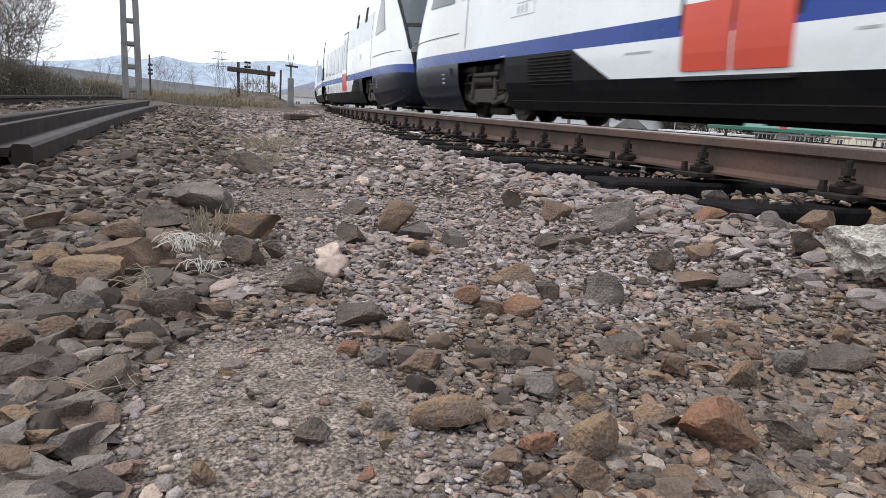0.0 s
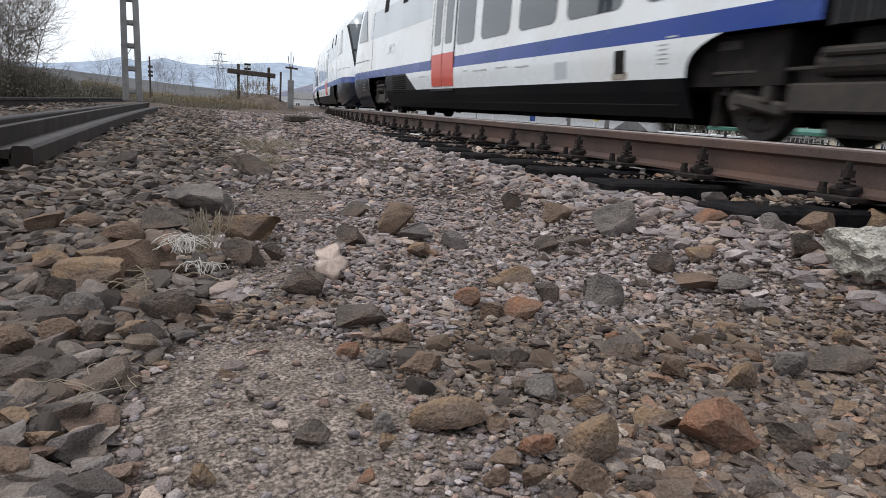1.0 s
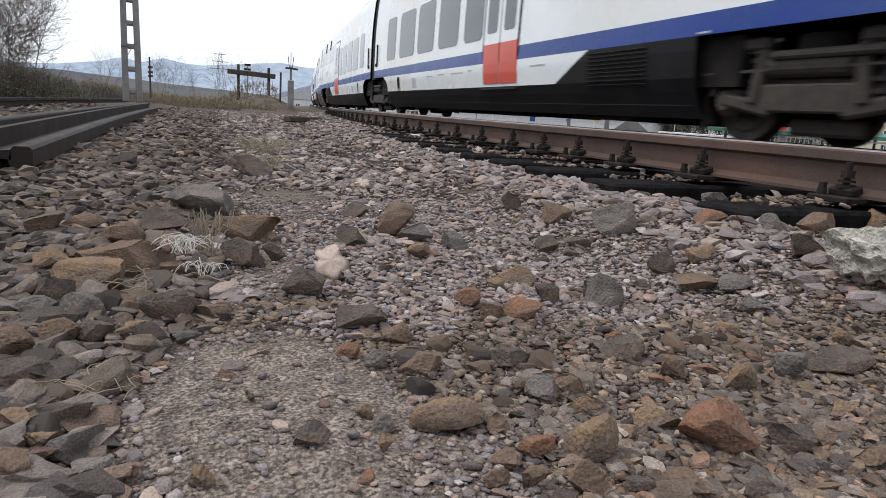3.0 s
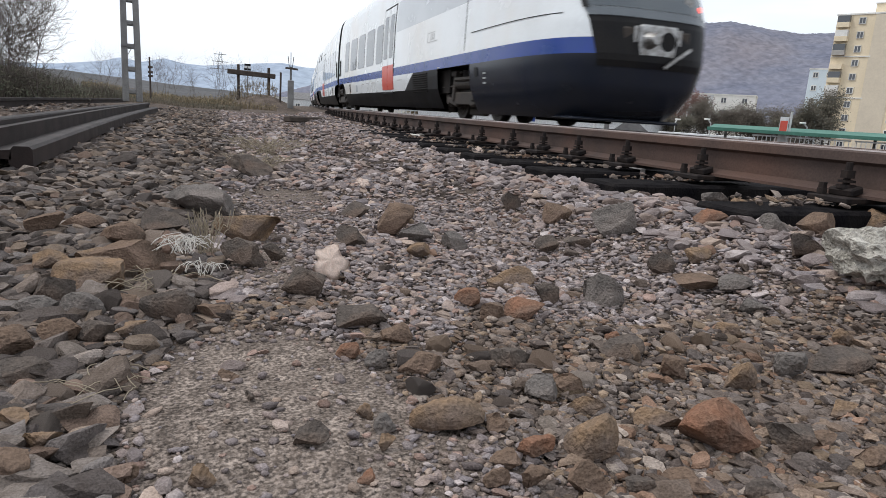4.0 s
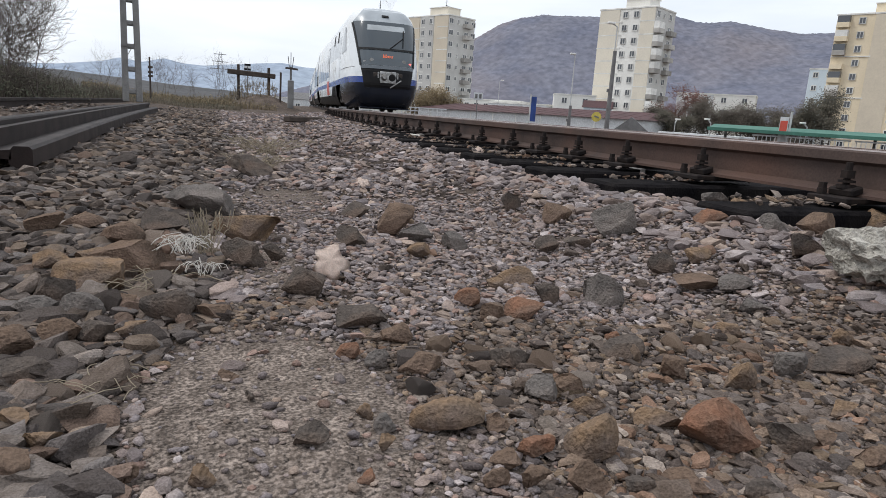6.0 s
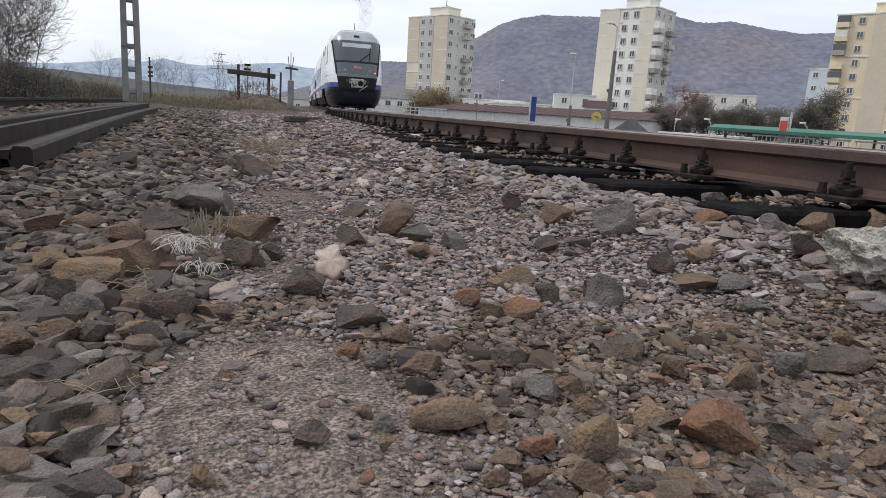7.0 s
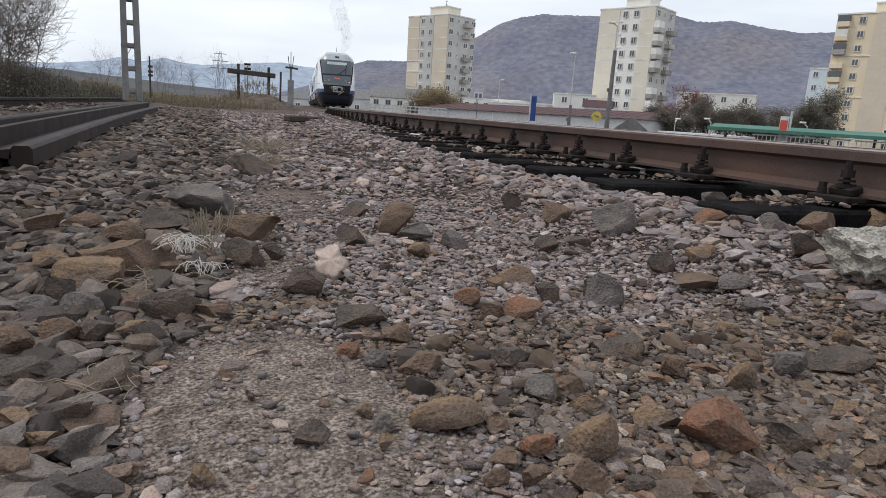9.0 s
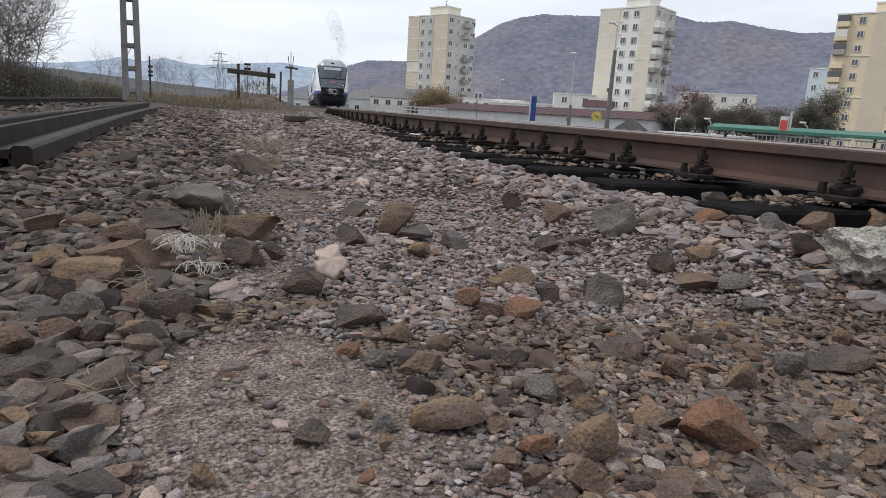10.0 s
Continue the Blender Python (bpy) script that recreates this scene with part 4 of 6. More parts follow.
def hills(name, label, dist, profile, mat, depth=500, rough=1.0, step=0.2, rows=70, crowns=0.0):
    """A ridge: heights at bearings, falling forward to the plain in spurs; crowns: height of the woods on it."""
    r = np.random.RandomState(int(dist))
    bs = np.arange(profile[0][0], profile[-1][0] + 0.01, step)
    verts, faces = [], []
    for b in bs:
        h = float(np.interp(b, [p[0] for p in profile], [p[1] for p in profile]))
        h += rough * dist * (0.0008 * noise.noise((b * 0.7, dist, 0)) + 0.0006 * noise.noise((b * 4.1, dist, 5)))
        sb, cb = math.sin(radians(b)), math.cos(radians(b))
        for k in range(rows):
            q = k / (rows - 1)
            d = dist - depth * (1 - q)
            x, y = d * sb, d * cb
            z = -3 + (h + 3) * smooth(0, 1, q) ** 0.9
            z += h * q * (1 - q) * rough * (0.5 * noise.noise((x * 0.003, y * 0.003, 1)) + 0.16 * noise.noise((x * 0.009, y * 0.009, 2)))
            z += crowns * r.rand() ** 2 * (1.0 if k > 1 else 0)
            verts.append((x, y, z))
    for i in range(len(bs) - 1):
        for k in range(rows - 1):
            a = i * rows + k
            faces.append((a, a + rows, a + rows + 1, a + 1))
    return tagged(mesh_object(name, verts, faces, mat, smooth=True), label, "hill", kind="structure")


hills("backdrop_hill", "wooded hill behind the town, distance haze painted into its blue-grey colour", 1500, ((6, 5), (10.9, 46), (13.3, 85), (15.2, 101), (18.6, 103), (21.5, 127), (24.4, 163), (26.2, 190), (28, 210), (30, 224), (34, 221), (40.4, 225), (42.2, 213), (45, 217), (46.8, 208), (50, 196), (55, 197), (66, 180), (85, 110), (100, 40)), M_HAZED_HILL, 650, crowns=2.2)
hills("backdrop_far_hill", "hills on the horizon, haze painted into their pale blue colour", 2800, ((-70, 70), (-25, 75), (-12, 81), (-8.5, 91), (-5.5, 114), (-4.3, 132), (-2.7, 122), (-1.1, 142), (0.2, 130), (1.9, 127), (3.6, 138), (5.8, 151), (8.1, 162), (10, 151), (13, 150), (20, 150)), M_HAZED_FARHILL, 700, 0.5)
hills("backdrop_field", "brown rising field beyond the weeds", 330, ((-75, 8), (-30, 8), (-8.5, 8.2), (-4.7, 7.0), (-0.7, 5.6), (3.6, 4.4), (9, 3.0), (14, 1.5)), M_FIELD, 220, 0.6)


def window_mesh(w, h):
    bm = bmesh.new()
    for s in (-1, 1):
        box(bm, (0.12, 0.10, h), (s * (w / 2 - 0.06), 0, 0))
        box(bm, (w, 0.10, 0.12), (0, 0, s * (h / 2 - 0.06)))
    box(bm, (0.09, 0.08, h), (0, 0, 0))
    me = bpy.data.meshes.new("window")
    bm.to_mesh(me)
    bm.free()
    me.materials.append(M_FRAME)
    bm = boxed((w - 0.1, 0.04, h - 0.1))
    pane = bpy.data.meshes.new("pane")
    bm.to_mesh(pane)
    bm.free()
    pane.materials.append(M_PANE)
    return me, pane


WINDOWS = {size: window_mesh(*size) for size in ((1.25, 1.35), (1.6, 1.35), (0.8, 1.1))}


def add_window(parent, size, m):
    me, pane = WINDOWS[size]
    w = new("window", me)
    w.parent = parent
    w.matrix_basis = m
    p = new("pane", pane)
    p.parent = w
    p.location = (0, 0.02, 0)


def tower(label, place, turn, w, d, floors, mat, columns, side_columns, bays=(), bands=0, side_mat=None, balconies=(), antenna=False, base=YARD, loggias=()):
    """A panel block: its front faces -y, its flank +x; floors 2.75 m."""
    t = thing("apartment_block", label, "apartment block", "apartment blocks", m=pose(place[0], place[1], base, 0, 0, turn))
    h, fl = floors * 2.75, 2.75
    part("wall", boxed((w, d, h), (0, 0, h / 2), bevel=0.05), mat, t)
    if side_mat:
        part("flank_wall", boxed((0.12, d * 0.98, h - 0.2), (w / 2 + 0.05, 0, h / 2)), side_mat, t)
    part("parapet", boxed((w + 0.3, d + 0.3, 0.35), (0, 0, h + 0.15), bevel=0.04), M_JOINT, t)
    pent = part("stair_head", boxed((w * 0.42, d * 0.5, 2.3), (w * 0.08, 0, h + 1.3)), mat, t)
    part("stair_head_roof", boxed((w * 0.42 + 0.4, d * 0.5 + 0.4, 0.2), (w * 0.08, 0, h + 2.55)), M_JOINT, pent)
    for x0, x1, m, k0, k1 in bays:      # panels of another colour on the front
        part("panel", boxed((x1 - x0, 0.16, (k1 - k0) * fl - 0.1), ((x0 + x1) / 2, -d / 2 - 0.03, (k0 + k1) / 2 * fl)), m, t)
    if bands:
        for k in range(1, floors, bands):
            for x0, x1 in ((-w / 2, w * 0.02 - 1.2), (w * 0.24, w / 2)):
                part("panel_joint", boxed((x1 - x0, 0.14, 0.24), ((x0 + x1) / 2, -d / 2 - 0.06, k * fl + 0.1)), M_JOINT, t)
    for k in range(floors):
        z = k * fl + 1.55
        for x in columns:
            add_window(t, (1.25, 1.35), pose(x, -d / 2 - 0.12, z))
        for y, kind in side_columns:
            add_window(t, (1.6, 1.35) if kind else (0.8, 1.1), pose(w / 2 + 0.14, y, z, 0, 0, 90))
        for y in balconies:
            if (k * 7 + int(y)) % 5:
                b = part("balcony", boxed((1.3, 2.7, 1.0), (w / 2 + 0.7, y, z - 0.75), bevel=0.03), M_BALCONY, t)
                if (k * 3 + int(y)) % 3 == 0:
                    part("balcony_glazing", boxed((1.2, 2.6, 1.3), (w / 2 + 0.66, y, z + 0.4)), M_FRAME, b)
    for x in loggias:                   # glazed balconies standing out from the front
        for k in range(floors):
            z = k * fl + 1.55
            b = part("balcony", boxed((2.3, 1.1, 1.0), (x, -d / 2 - 0.55, z - 0.75), bevel=0.03), M_BALCONY if k % 3 == 1 else mat, t)
            if k % 4 != 2:
                part("balcony_glazing", boxed((2.2, 1.0, 1.25), (x, -d / 2 - 0.52, z + 0.38)), M_PANE if k % 2 else M_FRAME, b)
    if antenna:
        rods = rodded((w * 0.1, 0, h + 2.4), (w * 0.1, 0, h + 5.2), 0.07)
        box(rods, (0.9, 0.05, 0.05), (w * 0.1, 0, h + 4.2))
        box(rods, (0.05, 0.6, 0.5), (w * 0.1, 0, h + 3.2))
        part("antenna", rods, M_POLE, t)
    return t


tower("cream and ochre ten-storey panel apartment block", (63.6, 162.4), -66, 14.5, 9.8, 10, M_CREAM, (-1.6, 1.2), ((-4.0, 1), (-1.4, 0), (1.6, 1), (4.2, 1)),
      bays=((-7.2, -3.0, M_OCHRE, 6, 10), (-7.2, -3.0, M_OCHRE, 3.6, 4.9), (2.6, 7.2, M_OCHRE, 0, 10), (-2.6, 2.2, M_GREYPANELWALL, 0, 10)), side_mat=M_GREYPANELWALL, balconies=(1.6,), antenna=True, bands=1, base=YARD - 0.9)
tower("pale beige ten-storey panel apartment block with balconies", (95.2, 123.4), -66, 13.4, 9.2, 10, M_PALE, (-0.3, 2.3), ((-3.6, 1), (-0.8, 0), (2.2, 1)),
      bays=((-6.6, -1.7, M_CREAM, 0, 10), (3.4, 6.6, M_CREAM, 0, 10)), bands=1, side_mat=M_GREYPANELWALL, balconies=(-3.6, 2.2))
tower("yellow ten-storey panel apartment block with balconies", (134.9, 93.5), -66, 16, 12, 10, M_YELLOWWALL, (-3.4, 4.5, 7.0), ((-3, 1), (2, 1)), bays=((-1.2, 3.4, M_OCHRE, 0, 10),), bands=3, loggias=(-6.6,))


def block(label, place, turn, size, floors, mat, roof=None, cols=3):
    """A low house with windows on its front and flank."""
    t = thing("house", label, "house", "town houses", m=pose(place[0], place[1], YARD, 0, 0, turn))
    w, d, h = size
    part("wall", boxed((w, d, h), (0, 0, h / 2), bevel=0.04), mat, t)
    if roof:
        bm = bmesh.new()
        v = [bm.verts.new(p) for p in ((-w / 2 - .3, -d / 2 - .3, h), (w / 2 + .3, -d / 2 - .3, h), (w / 2 + .3, d / 2 + .3, h), (-w / 2 - .3, d / 2 + .3, h), (-w / 2 - .3, 0, h + d * 0.28), (w / 2 + .3, 0, h + d * 0.28))]
        for f in ((0, 1, 5, 4), (2, 3, 4, 5), (1, 2, 5), (3, 0, 4), (3, 2, 1, 0)):
            bm.faces.new([v[i] for i in f])
        part("roof", bm, roof, t)
    else:
        part("parapet", boxed((w + 0.2, d + 0.2, 0.3), (0, 0, h + 0.1)), M_JOINT, t)
    for k in range(floors):
        z = (k + 0.58) * h / floors
        for j in range(cols):
            add_window(t, (1.25, 1.35), pose((j + 0.5) / cols * w - w / 2, -d / 2 - 0.05, z))
        for y in (-d / 4, d / 4):
            add_window(t, (1.25, 1.35), pose(w / 2 + 0.05, y, z, 0, 0, 90))
    return t


p = at(26.6, 165)
block("long low cream block behind the hall", (p.x, p.y), -45, (15, 9, 6.6), 2, M_PALE, cols=6)
p = at(16.2, 150)
block("small white house with brown roof beyond the track", (p.x, p.y), -30, (11, 8, 4.6), 1, M_WALLWHITE, M_POLE)
p = at(17.7, 142)
block("cream two-storey house with grey roof beyond the road", (p.x, p.y), -20, (10, 8, 5.2), 2, M_PALE, M_POLE, 4)
p = at(19.6, 148)
block("white house with hipped grey roof", (p.x, p.y), -35, (8, 7, 4.6), 1, M_WALLWHITE, M_POLE, 3)
p = at(29.2, 158)
block("long white flat-roofed block below the hill", (p.x, p.y), -60, (16, 9, 6.0), 2, M_WALLWHITE, cols=7)
p = at(35.3, 130)
block("pale blue house with dark roof", (p.x, p.y), -40, (5, 5, 5.6), 2, M_SKYBLUE, M_MAROON, 2)
p = at(33.2, 150)
block("cream house below the hill", (p.x, p.y), -30, (9, 8, 8.4), 3, M_PALE, cols=2)
p = at(52.4, 195)
block("white and pale blue five-storey block", (p.x, p.y), -62, (9, 9, 19.5), 6, M_SKYBLUE, cols=3)
p = at(46.0, 170)
block("cream block behind dark trees", (p.x, p.y), -50, (9, 8, 11), 4, M_PALE, cols=2)
p = at(43.2, 190)
block("pale block half hidden by trees", (p.x, p.y), -50, (10, 8, 12), 4, M_WALLWHITE, cols=2)
p = at(10.0, 170)
block("white house with dark roof beside the line", (p.x, p.y), -10, (7, 6, 4.0), 1, M_WALLWHITE, M_POLE, 2)
p = at(8.0, 190)
block("low white shed beside the line", (p.x, p.y), -5, (6, 5, 4.2), 1, M_WALLWHITE, None, 2)

# retail hall: white wall, long maroon roof
hall = thing("market_hall", "long low market hall with maroon roof and white wall", "hall", m=pose(55.0, 92.0, YARD - 0.1, 0, 0, -64))
part("wall", boxed((42, 16, 3.6), (0, 0, 1.8), bevel=0.03), M_WALLWHITE, hall)
bm = bmesh.new()
v = [bm.verts.new(q) for q in ((-21.4, -8.5, 3.6), (21.4, -8.5, 3.6), (21.4, 8.5, 3.6), (-21.4, 8.5, 3.6), (-19, 0, 4.8), (19, 0, 4.8))]
for f in ((0, 1, 5, 4), (2, 3, 4, 5), (1, 2, 5), (3, 0, 4), (3, 2, 1, 0)):
    bm.faces.new([v[i] for i in f])
part("roof", bm, M_MAROON, hall, "maroon sheet roof")
for k in range(22):
    part("roof_seam", boxed((0.05, 8.6, 0.03), (-19 + 1.8 * k, -4.25, 4.22), (8.0, 0, 0)), M_MAROON, hall)
for k in range(9):
    part("wall_panel_joint", boxed((0.08, 0.04, 3.5), (-18 + 4.5 * k, -8.01, 1.8)), M_JOINT, hall)

# hut with gabled roof
hut = thing("track_hut", "small grey gabled hut beside the yard", "hut", m=pose(46.4, 58.9, YARD, 0, 0, -40))
part("wall", boxed((3.4, 3.0, 2.2), (0, 0, 1.1)), M_POLE, hut)
bm = bmesh.new()
v = [bm.verts.new(q) for q in ((-1.9, -1.7, 2.1), (1.9, -1.7, 2.1), (1.9, 1.7, 2.1), (-1.9, 1.7, 2.1), (0, -1.7, 3.6), (0, 1.7, 3.6))]
for f in ((0, 1, 4), (2, 3, 5), (1, 2, 5, 4), (3, 0, 4, 5), (3, 2, 1, 0)):
    bm.faces.new([v[i] for i in f])
part("roof", bm, M_POLE, hut)

# green platform canopy, posts, white railings and benches under it
canopy = thing("platform_canopy", "long green sheet canopy over the station platform", "canopy", m=pose(40.5, 25.7, -0.12, 0, 0, -52.3))
part("roof", boxed((22, 3.2, 0.10), (0, 0, 0.50), (6, 0, 0)), M_GREEN, canopy)
part("fascia", boxed((22, 0.08, 0.22), (0, -1.6, 0.36), bevel=0.01), M_GREEN, canopy, "green front fascia")
for k in range(8):
    part("post", rodded((-10 + 2.85 * k, 0, YARD - 0.1), (-10 + 2.85 * k, 0, 0.48), 0.09), M_POLE, canopy)
for k in range(9):
    f = thing("railing", "white painted platform railing panel", "railing", "platform railings", m=canopy.matrix_basis @ pose(-7.4 + 1.9 * k, -1.2, YARD + 0.3))
    for j in range(7):
        part("bar", boxed((0.045, 0.05, 0.85), (-0.75 + 0.25 * j, 0, 2.0)), M_WALLWHITE, f)
    part("rail", boxed((1.7, 0.08, 0.09), (0, 0, 2.42)), M_WALLWHITE, f)
    part("lower_rail", boxed((1.7, 0.08, 0.09), (0, 0, 1.6)), M_WALLWHITE, f)
    for j in (-0.8, 0.8):
        part("leg", boxed((0.08, 0.08, 2.3), (j, 0, 0.5)), M_WALLWHITE, f)

wagon = thing("flat_roof_shelter", "low shelter with white flat roof and dark sides", "shelter", m=pose(37.2, 38.4, YARD, 0, 0, -72))
part("roof", boxed((6.6, 2.4, 0.16), (0, 0, 2.32), bevel=0.02), M_WALLWHITE, wagon)
part("side", boxed((6.2, 2.0, 2.2), (0, 0, 1.1)), M_UNDER, wagon)

# white railing along the far side of the line
for k in range(9):
    q = at(15.6 + 0.78 * k, 62)
    f = thing("white_fence", "white steel barrier panel beside the road", "fence", "road barriers", m=pose(q.x, q.y, YARD, 0, 0, -26))
    for z in (2.1, 2.45, 2.8, 3.1):
        part("rail", boxed((0.95, 0.06, 0.09), (0, 0, z)), M_WALLWHITE, f)
    part("wall", boxed((0.96, 0.10, 1.1), (0, 0.1, 1.45)), M_WALLWHITE, f)
    for x in (-0.42, 0.0, 0.42):
        part("post", boxed((0.07, 0.07, 3.15), (x, 0.02, 1.57)), M_WALLWHITE, f)


def lamp_post(label, place, height, bend=0.8, side=1, lower=0.0, r=0.09):
    """A pole with an arm and lantern; lower: height of a thicker concrete foot."""
    t = thing("street_lamp", label, "street lamp", "lamps", m=pose(place[0], place[1], YARD, 0, 0, 0))
    part("pole", rodded((0, 0, 0), (0, 0, height), r, r * 0.6), M_PALEPOLE, t)
    if lower:
        part("concrete_pole", rodded((0.05, 0, 0), (0.05, 0, lower), 0.26, 0.17, seg=10), M_POLE, t)
        part("bracket", boxed((0.5, 0.12, 0.3), (-0.1, 0, lower * 0.62)), M_POLE, t)
    part("arm", rodded((0, 0, height), (-bend * side, 0.1, height + 0.25), 0.05), M_PALEPOLE, t)
    part("lantern", boxed((0.75 * min(1, 0.25 + height / 14), 0.3, 0.2 * min(1, 0.3 + height / 12)), (-(bend + 0.1) * side, 0.1, height + 0.27), bevel=0.04), M_FRAME, t)
    return t


lamp_post("pale street lamp on a tapered pole", (43.5, 67.1), 10.3, 0.15, 1, 4.6)
lamp_post("street lamp above an old concrete pole", (36.6, 50.1), 11.3, 0.5, 1, 9.2)
lamp_post("thin street lamp near the hall", (66, 131), 10.5, 0.6, -1)
lamp_post("low yard lamp beside the platform", (39.0, 31.2), 3.3, 0.25, 1, 0, 0.05)
lamp_post("low pale yard lamp post", (35.0, 35.7), 3.2, 0.2, 1, 0, 0.05)
lamp_post("low pale yard lamp post", (34.2, 38.4), 3.1, 0.2, -1, 0, 0.04)

banner = thing("banner_post", "blue advertising banner on a short pole", "banner", m=pose(29.6, 52.2, YARD, 0, 0, -30))
part("pole", rodded((0, 0, 0), (0, 0, 4.9), 0.07), M_PALEPOLE, banner)
part("cloth", boxed((0.5, 0.05, 2.2), (0.28, 0, 3.6)), M_SIGNBLUE, banner, "dark blue banner")
disc = thing("round_sign", "round yellow shop sign on a post", "sign", m=pose(33.5, 47.4, YARD, 0, 0, -35))
part("face", rodded((0, -0.06, 3.25), (0, 0.06, 3.25), 0.42, seg=28), M_YELLOW, disc, "yellow round face")
part("mark", boxed((0.42, 0.02, 0.14), (0.03, -0.08, 3.25), (0, 20, 0), bevel=0.005), M_POLE, disc, "dark slanted mark")
part("post", rodded((0, 0.02, 0), (0, 0.02, 2.7), 0.07), M_PALEPOLE, disc)
board_ = thing("speed_board", "small white lineside board with dark figures on a post", "sign", m=pose(23.2, 49.8, YARD, 0, 0, -25))
part("board", boxed((0.75, 0.04, 0.6), (0, 0, 4.3)), M_WALLWHITE, board_)
part("post", rodded((0, 0.05, 0), (-0.1, 0.05, 4.1), 0.04), M_POLE, board_)
for x in (-0.17, 0.17):
    part("figure_bar", boxed((0.2, 0.02, 0.36), (x, -0.03, 4.3)), M_POLE, board_)
post = thing("totem_sign", "red and white advertising totem near the platform", "sign", m=pose(36.0, 30.5, YARD, 0, 0, -45))
part("panel", boxed((0.5, 0.12, 1.9), (0, 0, 2.9)), M_WALLWHITE, post)
part("red_panel", boxed((0.42, 0.03, 0.8), (-0.02, -0.08, 3.2)), M_RED, post)
part("pole", rodded((0.35, 0, 0), (0.35, 0, 4.2), 0.07), M_PALEPOLE, post)

# ---- trees and scrub ----
M_LEAFDARK = material("dull_green_leaf", (0.095, 0.092, 0.07), 0.8, (0.13, 0.11, 0.085), scale=3, bump=0.1, spread=0.35, island=True, spec=0.2)
M_LEAFRED = material("russet_leaf", (0.15, 0.062, 0.045), 0.8, (0.11, 0.055, 0.045), scale=3, bump=0.1, spread=0.3, island=True, spec=0.2)
M_LEAFGOLD = material("yellow_brown_leaf", (0.25, 0.19, 0.11), 0.8, (0.18, 0.14, 0.09), scale=3, bump=0.1, spread=0.3, island=True, spec=0.2)
M_BROWNWEED = material("dry_brown_weed", (0.125, 0.104, 0.086), 0.9, (0.085, 0.075, 0.062), scale=4, bump=0.1, spread=0.35, island=True, spec=0.2)
M_DRYWEED = material("pale_dry_weed", (0.20, 0.165, 0.125), 0.9, (0.13, 0.11, 0.085), scale=4, bump=0.1, spread=0.35, island=True, spec=0.2)
M_IVY = material("dark_bramble_leaf", (0.085, 0.092, 0.062), 0.8, (0.12, 0.105, 0.075), scale=6, bump=0.1, spread=0.4, island=True, spec=0.3)


def tubes(limbs, sides=5):
    """Many tapered tubes (a, b, ra, rb) as one mesh's vertices and faces."""
    verts, faces = [], []
    for a, b, ra, rb in limbs:
        d = (b - a).normalized()
        u = d.orthogonal().normalized()
        w = d.cross(u)
        base = len(verts)
        for p, r in ((a, ra), (b, rb)):
            verts += [tuple(p + r * (math.cos(6.2832 * k / sides) * u + math.sin(6.2832 * k / sides) * w)) for k in range(sides)]
        faces += [(base + k, base + (k + 1) % sides, base + sides + (k + 1) % sides, base + sides + k) for k in range(sides)]
    return verts, faces


def branching(r, start, way, length, radius, depth, spread=0.55, bend=0.12):
    """A bent limb and, from it, its finer branches."""
    limbs, tips = [], []

    def grow(p, d, l, rad, level):
        n = 4 if level < 3 else 3
        for k in range(n):
            d = (d + Vector((r.gauss(0, bend), r.gauss(0, bend), r.gauss(0.04, bend)))).normalized()
            q = p + d * (l / n)
            limbs.append((p, q, rad * (1 - 0.12 * k), rad * (1 - 0.12 * (k + 1))))
            if level < depth and (k > 0 or level > 0):
                for _ in range(1 if r.random() < 0.6 else 2):
                    side = (d + spread * 1.6 * Vector((r.gauss(0, 1), r.gauss(0, 1), r.gauss(0.25, 0.7)))).normalized()
                    grow(q, side, l * r.uniform(0.45, 0.72), rad * 0.5, level + 1)
            p = q
        tips.append(p)

    grow(Vector(start), Vector(way).normalized(), length, radius, 0)
    return limbs, tips


def leaves(r, centres, count, reach, size, flat=0.8):
    """Small bent leaf clumps round the given centres."""
    verts, faces = [], []
    for _ in range(count):
        c = centres[r.randrange(len(centres))]
        p = c + Vector((r.gauss(0, reach), r.gauss(0, reach), r.gauss(0, reach * flat)))
        s = size * r.uniform(0.6, 1.4)
        u = Vector((r.gauss(0, 1), r.gauss(0, 1), r.gauss(0, 1))).normalized()
        w = u.orthogonal().normalized()
        b = len(verts)
        verts += [tuple(p - u * s), tuple(p + w * s * 0.6 + u.cross(w) * s * 0.2), tuple(p + u * s), tuple(p - w * s * 0.6 + u.cross(w) * s * 0.2)]
        faces += [(b, b + 1, b + 2), (b, b + 2, b + 3)]
    return verts, faces


def tree(label, place, base, height, seed, leaf_mat, count, leaf=0.22, depth=2):
    r = random.Random(seed)
    t = thing("tree", label, "tree", m=pose(place[0], place[1], base))
    limbs, tips = branching(r, (0, 0, 0), (0, 0, 1), height * 0.75, height * 0.028, depth, 0.6, 0.08)
    v, f = tubes(limbs)
    mesh_object("trunk", v, f, M_TWIG, t)
    if count:
        high = [p for p in tips if p.z > height * 0.25] or tips
        v, f = leaves(r, high, count, height * 0.11, leaf)
        mesh_object("crown", v, f, leaf_mat, t)
    return t


